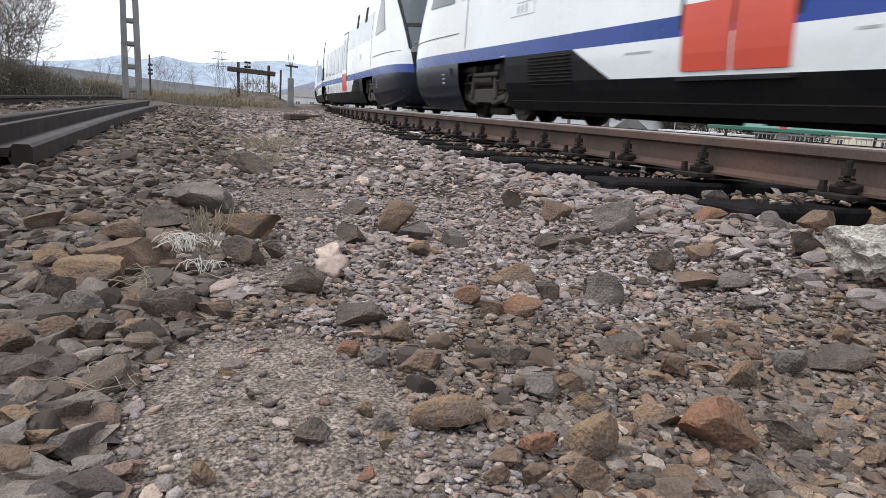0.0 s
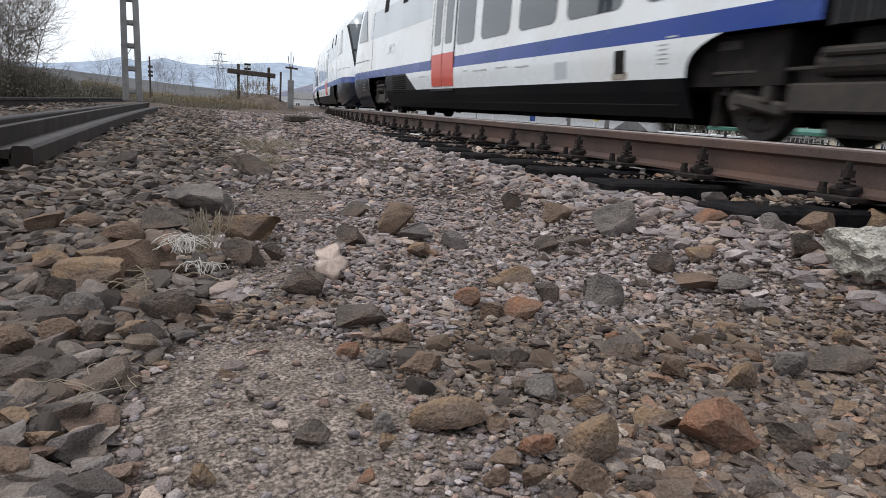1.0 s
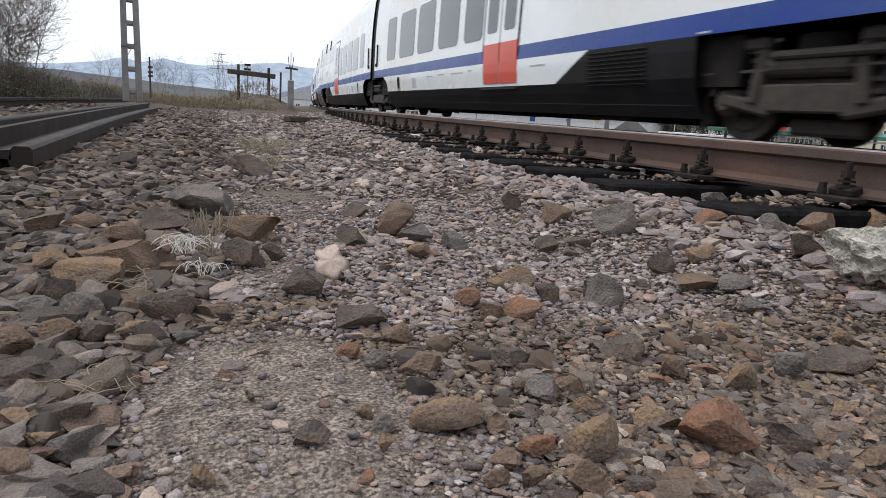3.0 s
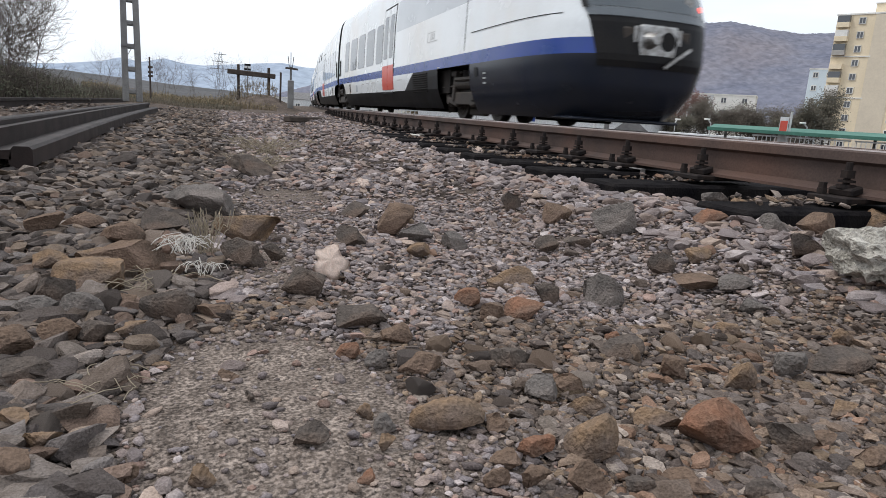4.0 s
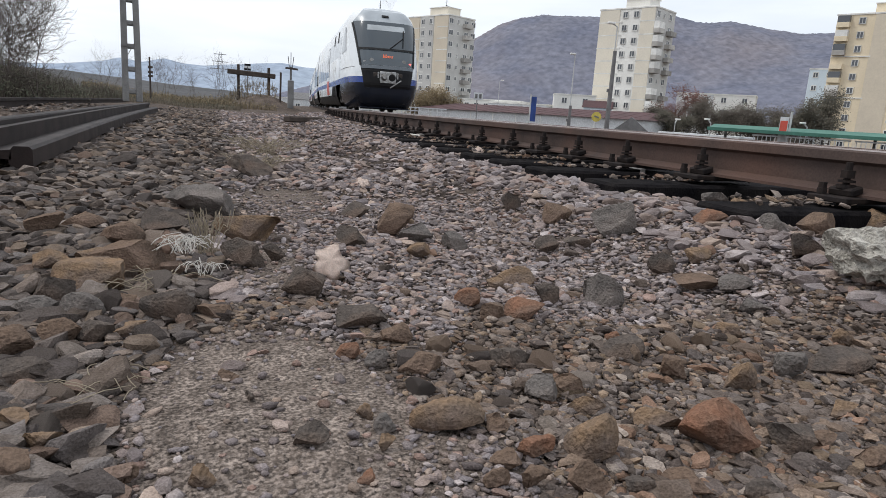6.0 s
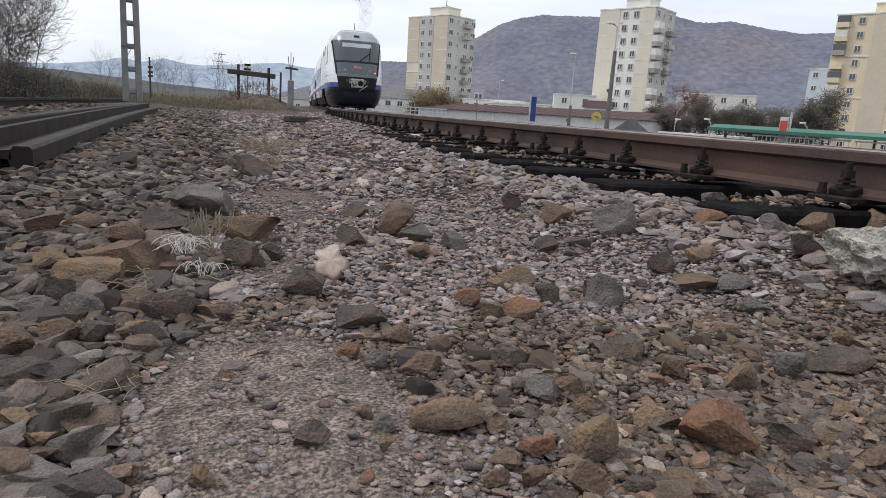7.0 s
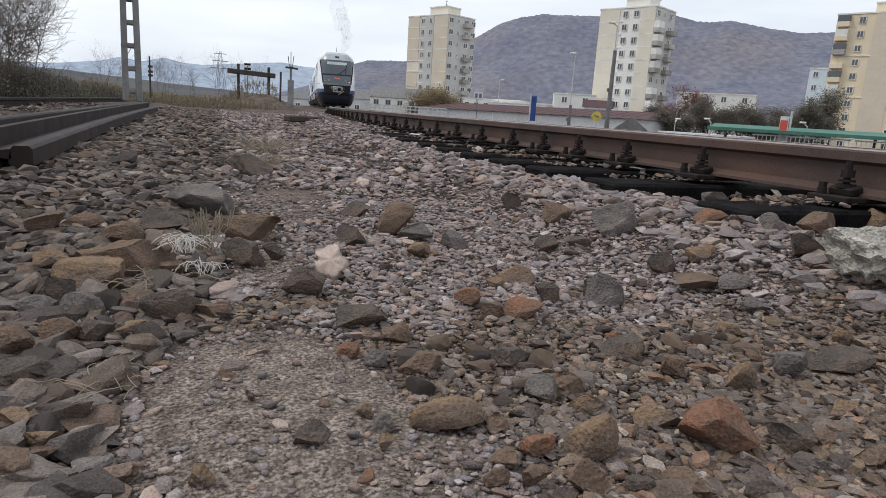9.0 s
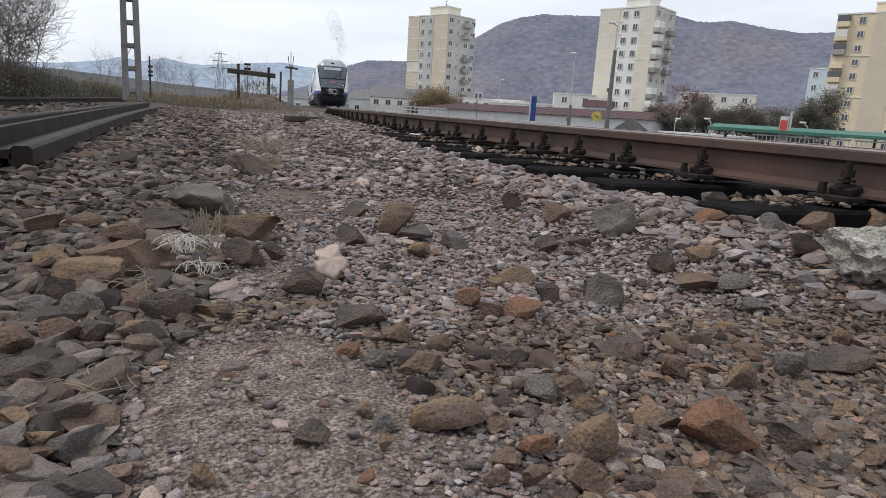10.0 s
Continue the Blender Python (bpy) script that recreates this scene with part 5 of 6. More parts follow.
p = at(42.0, 112)
tree("tree with russet autumn leaves", (p.x, p.y), YARD, 7.2, 11, M_LEAFRED, 9000, 0.12)
for k, (b, dist, h) in enumerate(((40.6, 100, 7.5), (41.4, 95, 6.5), (43.2, 100, 8.0), (44.3, 105, 8.2), (45.4, 98, 7.4), (46.6, 104, 8.0), (47.6, 96, 7.0), (48.6, 100, 7.2), (49.8, 95, 7.4), (50.9, 92, 7.6), (52.0, 98, 9.2), (52.9, 95, 8.6))):
    p = at(b, dist)
    tree("dull green and brown tree beyond the station", (p.x, p.y), YARD, h * 0.62, 30 + k, M_LEAFDARK if k % 2 else M_BROWNWEED, 7000, 0.10)
for k, (b, dist, h) in enumerate(((20.0, 120, 5.2), (20.9, 118, 5.8), (21.7, 122, 5.4), (22.4, 121, 4.6))):
    p = at(b, dist)
    tree("yellow-brown autumn bush at the foot of the block", (p.x, p.y), YARD, h, 60 + k, M_LEAFGOLD, 5000, 0.12)

# bare shrubs over the old track, of many thin stems
r = random.Random(21)
for x, y, stems, tall in ((-2.6, 13.4, 9, 2.3), (-2.55, 12.9, 6, 1.5), (-3.2, 16.0, 5, 2.8)):
    shrub = thing("bare_shrub", "tall bare shrub with a dense net of thin twigs", "shrub", "bare shrubs", m=pose(x, y, ground_z(x, y) - 0.1))
    for k in range(stems):
        limbs, tips = branching(r, (r.uniform(-0.8, 0.35), r.uniform(-0.6, 0.6), 0), (r.uniform(-0.5, 0.22), r.uniform(-0.3, 0.3), 1), tall * r.uniform(0.6, 1.0), 0.012, 4, 0.45, 0.15)
        v, f = tubes([(a, b, max(ra, 0.0022), max(rb, 0.0018)) for a, b, ra, rb in limbs if max(a.x, b.x) < 0.95], 3)
        mesh_object("stem", v, f, M_TWIG, shrub)
r = random.Random(22)
for k, (b, dist, h) in enumerate(((-5.6, 22, 1.2), (5.0, 60, 3.0), (3.2, 75, 3.6), (-0.6, 55, 2.6), (-2.0, 48, 2.2), (1.0, 75, 2.6))):
    p = at(b, dist)
    t = thing("bare_shrub", "bare brown shrub among the weeds", "shrub", "bare shrubs", m=pose(p.x, p.y, ground_z(p.x, p.y) - 0.05))
    for j in range(4):
        limbs, tips = branching(r, (r.uniform(-0.2, 0.2) * h, r.uniform(-0.2, 0.2) * h, 0), (r.uniform(-0.4, 0.4), r.uniform(-0.3, 0.3), 1), h * 0.8, 0.006 * h, 3, 0.6)
        v, f = tubes(limbs, 3)
        mesh_object("stem", v, f, M_TWIG, t)


def scrub(name, label, region, count, blade, mat, seed, leafy=0, leaf_mat=None, leaf=0.03):
    """Weeds: thin bent stalks, and small leaves among them, in one object."""
    r = random.Random(seed)
    verts, faces, tops = [], [], []
    for _ in range(count):
        x, y = region(r)
        z = ground_z(x, y)
        h = blade * r.uniform(0.35, 1.0) * (1.5 if x < -3.2 else 1.0) * (0.7 + 0.6 * noise.noise((x * 0.5, y * 0.5, seed)))
        a, lean = r.uniform(0, 6.28), r.uniform(0.05, 0.45) * h
        w = 0.004 + 0.00025 * y
        dx, dy = math.cos(a + 1.57) * w, math.sin(a + 1.57) * w
        b = len(verts)
        for q in (0, 0.5, 1.0):
            px, py, pz = x + math.cos(a) * lean * q * q, y + math.sin(a) * lean * q * q, z + h * (q - 0.15 * q * q)
            verts += [(px - dx * (1.1 - q), py - dy * (1.1 - q), pz), (px + dx * (1.1 - q), py + dy * (1.1 - q), pz)]
        faces += [(b, b + 1, b + 3, b + 2), (b + 2, b + 3, b + 5, b + 4)]
        tops.append(Vector((x, y, z + h * r.uniform(0.2, 0.8))))
    ob = tagged(mesh_object(name, verts, faces, mat), label, "undergrowth", kind="stuff")
    if leafy:
        v, f = leaves(r, tops, leafy, 0.10, leaf)
        mesh_object("foliage", v, f, leaf_mat, ob)
    return ob


def bank(r):
    y = 10.5 + 16 * r.random() ** 1.3
    edge = -2.62 + 0.0016 * (y - 3) ** 2 if y < 26 else -1.9
    return edge - 7.5 * r.random() ** 1.6 * (0.4 + y / 20), y


def strip(r):
    y = 14.5 + 29 * r.random() ** 1.3
    old_rail = -2.30 + 0.0016 * (y - 3) ** 2
    return (r.uniform(-2.9 - 0.03 * y, old_rail - 0.12) if y < 24 else r.uniform(-2.2 - 0.03 * y, 0.2 + 0.075 * y)), y


def far_strip(r):
    y = 30 + 45 * r.random()
    return r.uniform(-0.12 * y, 0.135 * y), y


scrub("bramble_bank", "dark bramble and dry weeds on the bank", bank, 26000, 0.85, M_BROWNWEED, 41, 60000, M_IVY, 0.020)
scrub("dry_weeds", "dry brown weeds where the old track ends", strip, 15000, 0.28, M_DRYWEED, 42, 14000, M_IVY, 0.018)
scrub("far_weeds", "yellow-brown weeds along the line", far_strip, 15000, 0.7, M_STRAWFAR, 43, 12000, M_STRAWFAR, 0.04)

# lattice concrete mast
mast = thing("concrete_mast", "grey concrete lattice mast with ladder openings", "mast", m=pose(-1.08, 18.0, -0.1, 0, 0, 4))
for s in (-1, 1):
    bm = bmesh.new()
    half = 0.122
    v = [bm.verts.new(q) for q in [(s * (half + 0.03) + a, b, 0) for a, b in ((-0.075, -0.11), (0.075, -0.11), (0.075, 0.11), (-0.075, 0.11))] + [(s * (half - 0.02) + a, b, 7.5) for a, b in ((-0.055, -0.09), (0.055, -0.09), (0.055, 0.09), (-0.055, 0.09))]]
    for f in ((3, 2, 1, 0), (4, 5, 6, 7), (0, 1, 5, 4), (1, 2, 6, 5), (2, 3, 7, 6), (3, 0, 4, 7)):
        bm.faces.new([v[i] for i in f])
    bmesh.ops.bevel(bm, geom=list(bm.edges), offset=0.012, segments=1, affect="EDGES")
    part("upright", bm, M_CONCRETE, mast)
for k in range(13):
    z = 0.24 + 0.54 * k
    part("crosspiece", boxed((0.29 - 0.006 * k, 0.16, 0.12), (0, 0, z), bevel=0.03), M_CONCRETE, mast)
part("band", boxed((0.17, 0.24, 0.04), (-0.135, 0, 1.32)), M_POLE, mast)
part("stay_wire", rodded((0.2, 0, 1.62), (0.0, 11.4, 1.72), 0.012, seg=5), M_POLE, mast)
stay = thing("stay_post", "thin dark stay post with cross fittings", "post", m=pose(-1.1, 29.5, 0))
part("pole", rodded((0, 0, -0.2), (0, 0, 1.6), 0.04, 0.03), M_WOOD, stay)
for z in (1.2, 1.0, 0.85):
    part("fitting", boxed((0.18, 0.1, 0.09), (0.02, 0, z)), M_WOOD, stay)

# buffer stop on its earth mound
stop = thing("buffer_stop", "dark timber buffer beam on two posts", "buffer stop", m=pose(3.72, 37.8, 0, 0, 0, -5))
part("beam", boxed((2.55, 0.28, 0.26), (0, 0, 1.58), (0, 2.5, 0), bevel=0.03), M_WOOD, stop)
for x, top in ((-0.7, 2.05), (0.92, 1.98)):
    part("post", boxed((0.15, 0.2, top + 0.2), (x, 0.2, top / 2 - 0.1), bevel=0.02), M_WOOD, stop)
plate_ = thing("lineside_marker", "small black and white marker plate on a rod", "sign", m=pose(3.75, 40.5, 0))
part("rod", rodded((0, 0, 0), (0, 0, 2.1), 0.025), M_POLE, plate_)
for k, m in enumerate((M_SKIRT, M_WALLWHITE, M_SKIRT)):
    part("plate", boxed((0.36, 0.03, 0.12), (0, 0, 2.18 - 0.13 * k)), m, plate_)
tee = thing("signal_post", "concrete post with dark crossarm and fittings", "post", m=pose(5.2, 33.6, -0.1, 0, 0, -8))
part("pole", boxed((0.3, 0.3, 1.45), (0, 0, 0.62), bevel=0.03), M_CONCRETE, tee)
part("stem", rodded((0, 0, 1.3), (0, 0, 2.0), 0.05), M_POLE, tee)
part("crossarm", boxed((0.62, 0.1, 0.09), (0.04, 0, 1.92), (0, 4, 0)), M_WOOD, tee)
for x in (-0.14, 0.0, 0.14):
    part("prong", rodded((x * 0.5, 0, 1.95), (x, 0, 2.5 + 0.2 * (x == 0)), 0.018), M_POLE, tee)
rod_post = thing("thin_post", "thin dark lineside post", "post", m=pose(4.85, 34.8, -0.1))
part("pole", rodded((0, 0, 0), (0.03, 0, 1.75), 0.05), M_WOOD, rod_post)
pylon = thing("power_pylon", "distant steel lattice pylon", "pylon", m=pose(16.5, 299.5, 0, 0, 0, 10))
limbs = []
for sx in (-1, 1):
    for sy in (-1, 1):
        limbs.append((Vector((sx * 2.4, sy * 2.4, 0)), Vector((sx * 0.35, sy * 0.35, 20)), 0.10, 0.07))
    for k in range(7):
        z0, z1 = 2.7 * k, 2.7 * (k + 1)
        w0, w1 = 2.4 - 2.05 * z0 / 20, 2.4 - 2.05 * z1 / 20
        limbs.append((Vector((-sx * w0, -w0, z0)), Vector((sx * w1, -w1, z1)), 0.05, 0.05))
v, f = tubes(limbs, 4)
mesh_object("lattice", v, f, M_POLE, pylon)
for z, w in ((13, 4.2), (16, 3.4), (19, 2.6)):
    part("crossarm", boxed((2 * w, 0.2, 0.25), (0, 0, z)), M_POLE, pylon)

# ---- ballast, stones and litter on the ground ----


def rock_shape(seed, level=2, planes=9, rough=0.03, deep=0.42):
    """A unit rock: a ball cut by random planes, its cut edges worn."""
    rng = random.Random(seed)
    bm = bmesh.new()
    bmesh.ops.create_icosphere(bm, subdivisions=level, radius=1.0)
    cuts = []
    for _ in range(planes):
        d = Vector((rng.gauss(0, 1), rng.gauss(0, 1), rng.gauss(0, 1))).normalized()
        cuts.append((d, rng.uniform(deep, deep + 0.34)))
    for v in bm.verts:
        p = v.co.copy()
        for d, h in cuts:
            k = p.dot(d) - h
            if k > 0:
                p -= d * k * 0.96
        p *= 1 + rough * noise.noise(p * 3.1 + Vector((seed, 0, 0)))
        v.co = p
    lo = [min(v.co[i] for v in bm.verts) for i in range(3)]
    hi = [max(v.co[i] for v in bm.verts) for i in range(3)]
    for v in bm.verts:
        v.co = Vector(((v.co[i] - lo[i]) / (hi[i] - lo[i]) - 0.5 for i in range(3)))
    return bm


shape_count = 0


def stone(x, y, w, d, h, mat, planes=7, deep=0.27, rough=0.05):
    """One large loose stone, sunk a little into the ground."""
    global shape_count
    shape_count += 1
    bm = rock_shape(100 + shape_count, 4, planes, 0.04, deep)
    for v in bm.verts:
        k = Vector((shape_count, 0, 0))
        v.co = Vector((v.co.x * w, v.co.y * d, v.co.z * h * 1.12))
        v.co += v.normal * (rough * h * noise.noise(v.co * 45 + k) + 0.0016 * noise.noise(v.co * 210 + k))
    ob = part("stone", bm, mat, ground)
    ob.matrix_basis = pose(x, y, ground_z(x, y) + h * 0.46, random.uniform(-6, 6), random.uniform(-7, 7), -22 + random.uniform(-16, 16))


stone(0.050, 2.368, 0.250, 0.158, 0.109, M_GREY_STONE, 14, 0.5)
stone(0.335, 3.567, 0.274, 0.173, 0.115, M_DARK_STONE)
stone(0.181, 1.927, 0.186, 0.117, 0.078, M_TAN_STONE)
stone(0.131, 1.612, 0.127, 0.080, 0.072, M_DARK_STONE)
stone(0.220, 1.660, 0.057, 0.036, 0.048, M_DARK_STONE)
stone(-0.049, 2.031, 0.132, 0.084, 0.087, M_DARK_STONE)
stone(-0.151, 1.836, 0.134, 0.085, 0.070, M_BROWN_STONE)
stone(-0.260, 2.039, 0.129, 0.081, 0.055, M_BROWN_STONE)
stone(-0.348, 1.980, 0.099, 0.062, 0.062, M_BROWN_STONE)
stone(-0.107, 1.598, 0.180, 0.113, 0.076, M_BROWN_STONE)
stone(-0.196, 1.641, 0.079, 0.050, 0.042, M_TAN_STONE)
stone(-0.266, 1.577, 0.086, 0.054, 0.055, M_TAN_STONE)
stone(-0.181, 1.451, 0.154, 0.097, 0.065, M_TAN_STONE)
stone(-0.231, 1.376, 0.070, 0.044, 0.055, M_DARK_STONE)
stone(-0.256, 1.308, 0.077, 0.049, 0.036, M_GREY_STONE)
stone(-0.175, 1.277, 0.086, 0.054, 0.047, M_GREY_STONE)
stone(-0.024, 1.219, 0.106, 0.067, 0.062, M_DARK_STONE)
stone(-0.106, 1.292, 0.057, 0.036, 0.034, M_BROWN_STONE)
stone(0.047, 1.200, 0.067, 0.042, 0.028, M_BROWN_STONE)
stone(-0.088, 1.152, 0.060, 0.038, 0.029, M_TAN_STONE)
stone(-0.135, 1.130, 0.060, 0.038, 0.042, M_DARK_STONE)
stone(-0.186, 1.136, 0.069, 0.043, 0.043, M_BROWN_STONE)
stone(-0.242, 1.070, 0.069, 0.043, 0.056, M_BROWN_STONE)
stone(0.236, 1.328, 0.093, 0.059, 0.060, M_DARK_STONE)
stone(0.309, 1.107, 0.097, 0.061, 0.041, M_DARK_STONE)
stone(-0.210, 0.970, 0.083, 0.052, 0.035, M_DARK_STONE)
stone(-0.189, 0.815, 0.044, 0.028, 0.029, M_TAN_STONE)
stone(-0.146, 0.748, 0.044, 0.028, 0.031, M_TAN_STONE)
stone(-0.165, 0.696, 0.049, 0.031, 0.036, M_BROWN_STONE)
stone(-0.085, 0.939, 0.038, 0.024, 0.016, M_DARK_STONE)
stone(-0.150, 0.955, 0.038, 0.024, 0.016, M_GREY_STONE)
stone(-0.109, 0.863, 0.027, 0.017, 0.012, M_BROWN_STONE)
stone(0.014, 0.639, 0.030, 0.019, 0.025, M_TAN_STONE)
stone(-0.059, 0.678, 0.024, 0.015, 0.019, M_BROWN_STONE)
stone(-0.035, 0.995, 0.028, 0.017, 0.012, M_TAN_STONE)
stone(0.058, 0.921, 0.032, 0.020, 0.016, M_BROWN_STONE)
stone(0.078, 0.833, 0.015, 0.009, 0.013, M_DARK_STONE)
stone(0.250, 0.979, 0.040, 0.025, 0.027, M_BRICK_STONE)
stone(0.349, 1.023, 0.060, 0.038, 0.038, M_BROWN_STONE)
stone(0.286, 0.933, 0.039, 0.024, 0.030, M_GREY_STONE)
stone(0.348, 0.900, 0.073, 0.046, 0.031, M_BROWN_STONE)
stone(0.218, 0.752, 0.026, 0.016, 0.022, M_TAN_STONE)
stone(0.231, 0.704, 0.031, 0.019, 0.025, M_GREY_STONE)
stone(0.318, 0.706, 0.099, 0.062, 0.042, M_TAN_STONE)
stone(0.221, 0.660, 0.022, 0.013, 0.019, M_TAN_STONE)
stone(0.180, 0.600, 0.023, 0.014, 0.014, M_BRICK_STONE)
stone(0.135, 0.687, 0.044, 0.028, 0.026, M_DARK_STONE)
stone(0.667, 2.014, 0.126, 0.079, 0.107, M_BROWN_STONE)
stone(0.706, 1.924, 0.114, 0.072, 0.065, M_GREY_STONE)
stone(0.793, 1.797, 0.087, 0.055, 0.056, M_GREY_STONE)
stone(0.462, 1.815, 0.090, 0.057, 0.069, M_DARK_STONE)
stone(0.616, 2.353, 0.116, 0.073, 0.062, M_DARK_STONE)
stone(0.628, 1.681, 0.070, 0.044, 0.046, M_TAN_STONE)
stone(0.780, 1.378, 0.101, 0.064, 0.048, M_TAN_STONE)
stone(0.697, 1.325, 0.044, 0.028, 0.034, M_TAN_STONE)
stone(0.872, 1.132, 0.089, 0.057, 0.076, M_GREY_STONE)
stone(0.640, 1.080, 0.076, 0.048, 0.039, M_BRICK_STONE)
stone(0.746, 1.168, 0.054, 0.034, 0.046, M_DARK_STONE)
stone(0.552, 1.167, 0.059, 0.037, 0.042, M_BRICK_STONE)
stone(0.569, 1.081, 0.048, 0.031, 0.038, M_BROWN_STONE)
stone(1.283, 1.991, 0.112, 0.070, 0.073, M_BROWN_STONE)
stone(1.065, 1.701, 0.077, 0.049, 0.053, M_DARK_STONE)
stone(1.160, 1.670, 0.087, 0.055, 0.037, M_DARK_STONE)
stone(1.201, 1.322, 0.091, 0.058, 0.058, M_DARK_STONE)
stone(1.316, 1.708, 0.142, 0.090, 0.109, M_GREY_STONE)
stone(1.273, 2.330, 0.091, 0.058, 0.073, M_DARK_STONE)
stone(1.235, 1.107, 0.087, 0.055, 0.042, M_GREY_STONE)
stone(1.185, 1.001, 0.067, 0.042, 0.029, M_GREY_STONE)
stone(1.304, 1.305, 0.072, 0.046, 0.042, M_TAN_STONE)
stone(1.171, 1.171, 0.107, 0.068, 0.045, M_BROWN_STONE)
stone(1.042, 0.929, 0.055, 0.034, 0.026, M_TAN_STONE)
stone(0.736, 0.917, 0.027, 0.017, 0.023, M_BRICK_STONE)
stone(0.719, 0.865, 0.079, 0.050, 0.036, M_DARK_STONE)
stone(0.747, 0.761, 0.048, 0.031, 0.041, M_BROWN_STONE)
stone(0.845, 0.716, 0.062, 0.039, 0.047, M_TAN_STONE)
stone(0.959, 0.719, 0.058, 0.037, 0.049, M_GREY_STONE)
stone(1.087, 0.720, 0.128, 0.081, 0.041, M_DARK_STONE)
stone(0.500, 0.766, 0.053, 0.033, 0.040, M_GREY_STONE)
stone(0.503, 0.892, 0.081, 0.051, 0.034, M_DARK_STONE)
stone(0.546, 0.768, 0.043, 0.027, 0.037, M_BROWN_STONE)
stone(0.654, 0.578, 0.106, 0.067, 0.068, M_BRICK_STONE)
stone(0.464, 0.587, 0.070, 0.044, 0.060, M_TAN_STONE)
stone(0.617, 0.650, 0.066, 0.041, 0.029, M_TAN_STONE)
stone(0.538, 0.710, 0.053, 0.033, 0.029, M_TAN_STONE)
stone(0.393, 0.605, 0.048, 0.031, 0.027, M_BRICK_STONE)
stone(0.376, 0.692, 0.024, 0.015, 0.020, M_BROWN_STONE)
stone(0.344, 0.587, 0.042, 0.027, 0.021, M_BROWN_STONE)
stone(0.311, 0.550, 0.030, 0.019, 0.023, M_BROWN_STONE)
stone(0.355, 0.540, 0.033, 0.021, 0.027, M_BROWN_STONE)
stone(0.408, 0.518, 0.050, 0.032, 0.039, M_BROWN_STONE)
stone(0.536, 0.504, 0.063, 0.040, 0.026, M_BROWN_STONE)
stone(0.610, 0.463, 0.044, 0.028, 0.023, M_DARK_STONE)
stone(0.745, 0.534, 0.065, 0.041, 0.042, M_DARK_STONE)
stone(0.796, 0.528, 0.038, 0.023, 0.023, M_BROWN_STONE)
stone(2.276, 1.473, 0.116, 0.073, 0.096, M_TAN_STONE)
stone(1.186, 0.791, 0.040, 0.025, 0.034, M_TAN_STONE)
stone(1.663, 1.244, 0.103, 0.065, 0.079, M_BROWN_STONE)
stone(1.610, 1.332, 0.092, 0.059, 0.057, M_GREY_STONE)
stone(2.016, 1.857, 0.105, 0.066, 0.079, M_TAN_STONE)
stone(1.558, 1.529, 0.104, 0.066, 0.048, M_BRICK_STONE)
stone(1.478, 1.128, 0.096, 0.060, 0.060, M_DARK_STONE)
stone(2.206, 1.546, 0.079, 0.050, 0.053, M_DARK_STONE)
stone(2.115, 2.075, 0.130, 0.082, 0.068, M_GREY_STONE)
stone(0.377, 0.675, 0.032, 0.020, 0.019, M_BROWN_STONE)
stone(0.473, 0.509, 0.041, 0.026, 0.021, M_DARK_STONE)
stone(0.911, 0.584, 0.040, 0.025, 0.025, M_TAN_STONE)
stone(0.814, 0.469, 0.046, 0.029, 0.030, M_BROWN_STONE)
stone(1.47, 0.90, 0.26, 0.20, 0.115, M_LUMP, 16, 0.5, 0.22)

# middling stones, each its own piece, sharing ten shapes
shapes = []
for k in range(10):
    bm = rock_shape(k, 2, 9, 0.04)
    me = bpy.data.meshes.new("stone")
    bm.to_mesh(me)
    bm.free()
    dark = me.copy()
    me.materials.append(M_STONE)
    dark.materials.append(M_STONE_DARK)
    shapes.append((me, dark))


rng = random.Random(5)
made = 0
while made < 190:
    y = 0.75 + 5.2 * rng.random() ** 1.7
    x = rng.uniform(-0.45 - 0.04 * y, min(2.0, 0.62 + 0.95 * y))
    if dusty(x, y) > 0.3:
        continue
    coarse = smooth(0.35, -0.1, x) if y > 1 else 0.3
    size = rng.uniform(0.026, 0.044) * (1 + 0.9 * coarse)
    w, d, h = size * rng.uniform(0.8, 1.4), size * rng.uniform(0.7, 1.1), size * rng.uniform(0.4, 0.8)
    ob = new("stone", shapes[made % 10][1 if x < 0.15 else 0])
    ob.parent = ground
    m = pose(x, y, ground_z(x, y) + h * 0.28, rng.uniform(-12, 12), rng.uniform(-12, 12), rng.uniform(0, 360))
    ob.matrix_basis = m @ Matrix.Diagonal((w, d, h, 1))
    made += 1


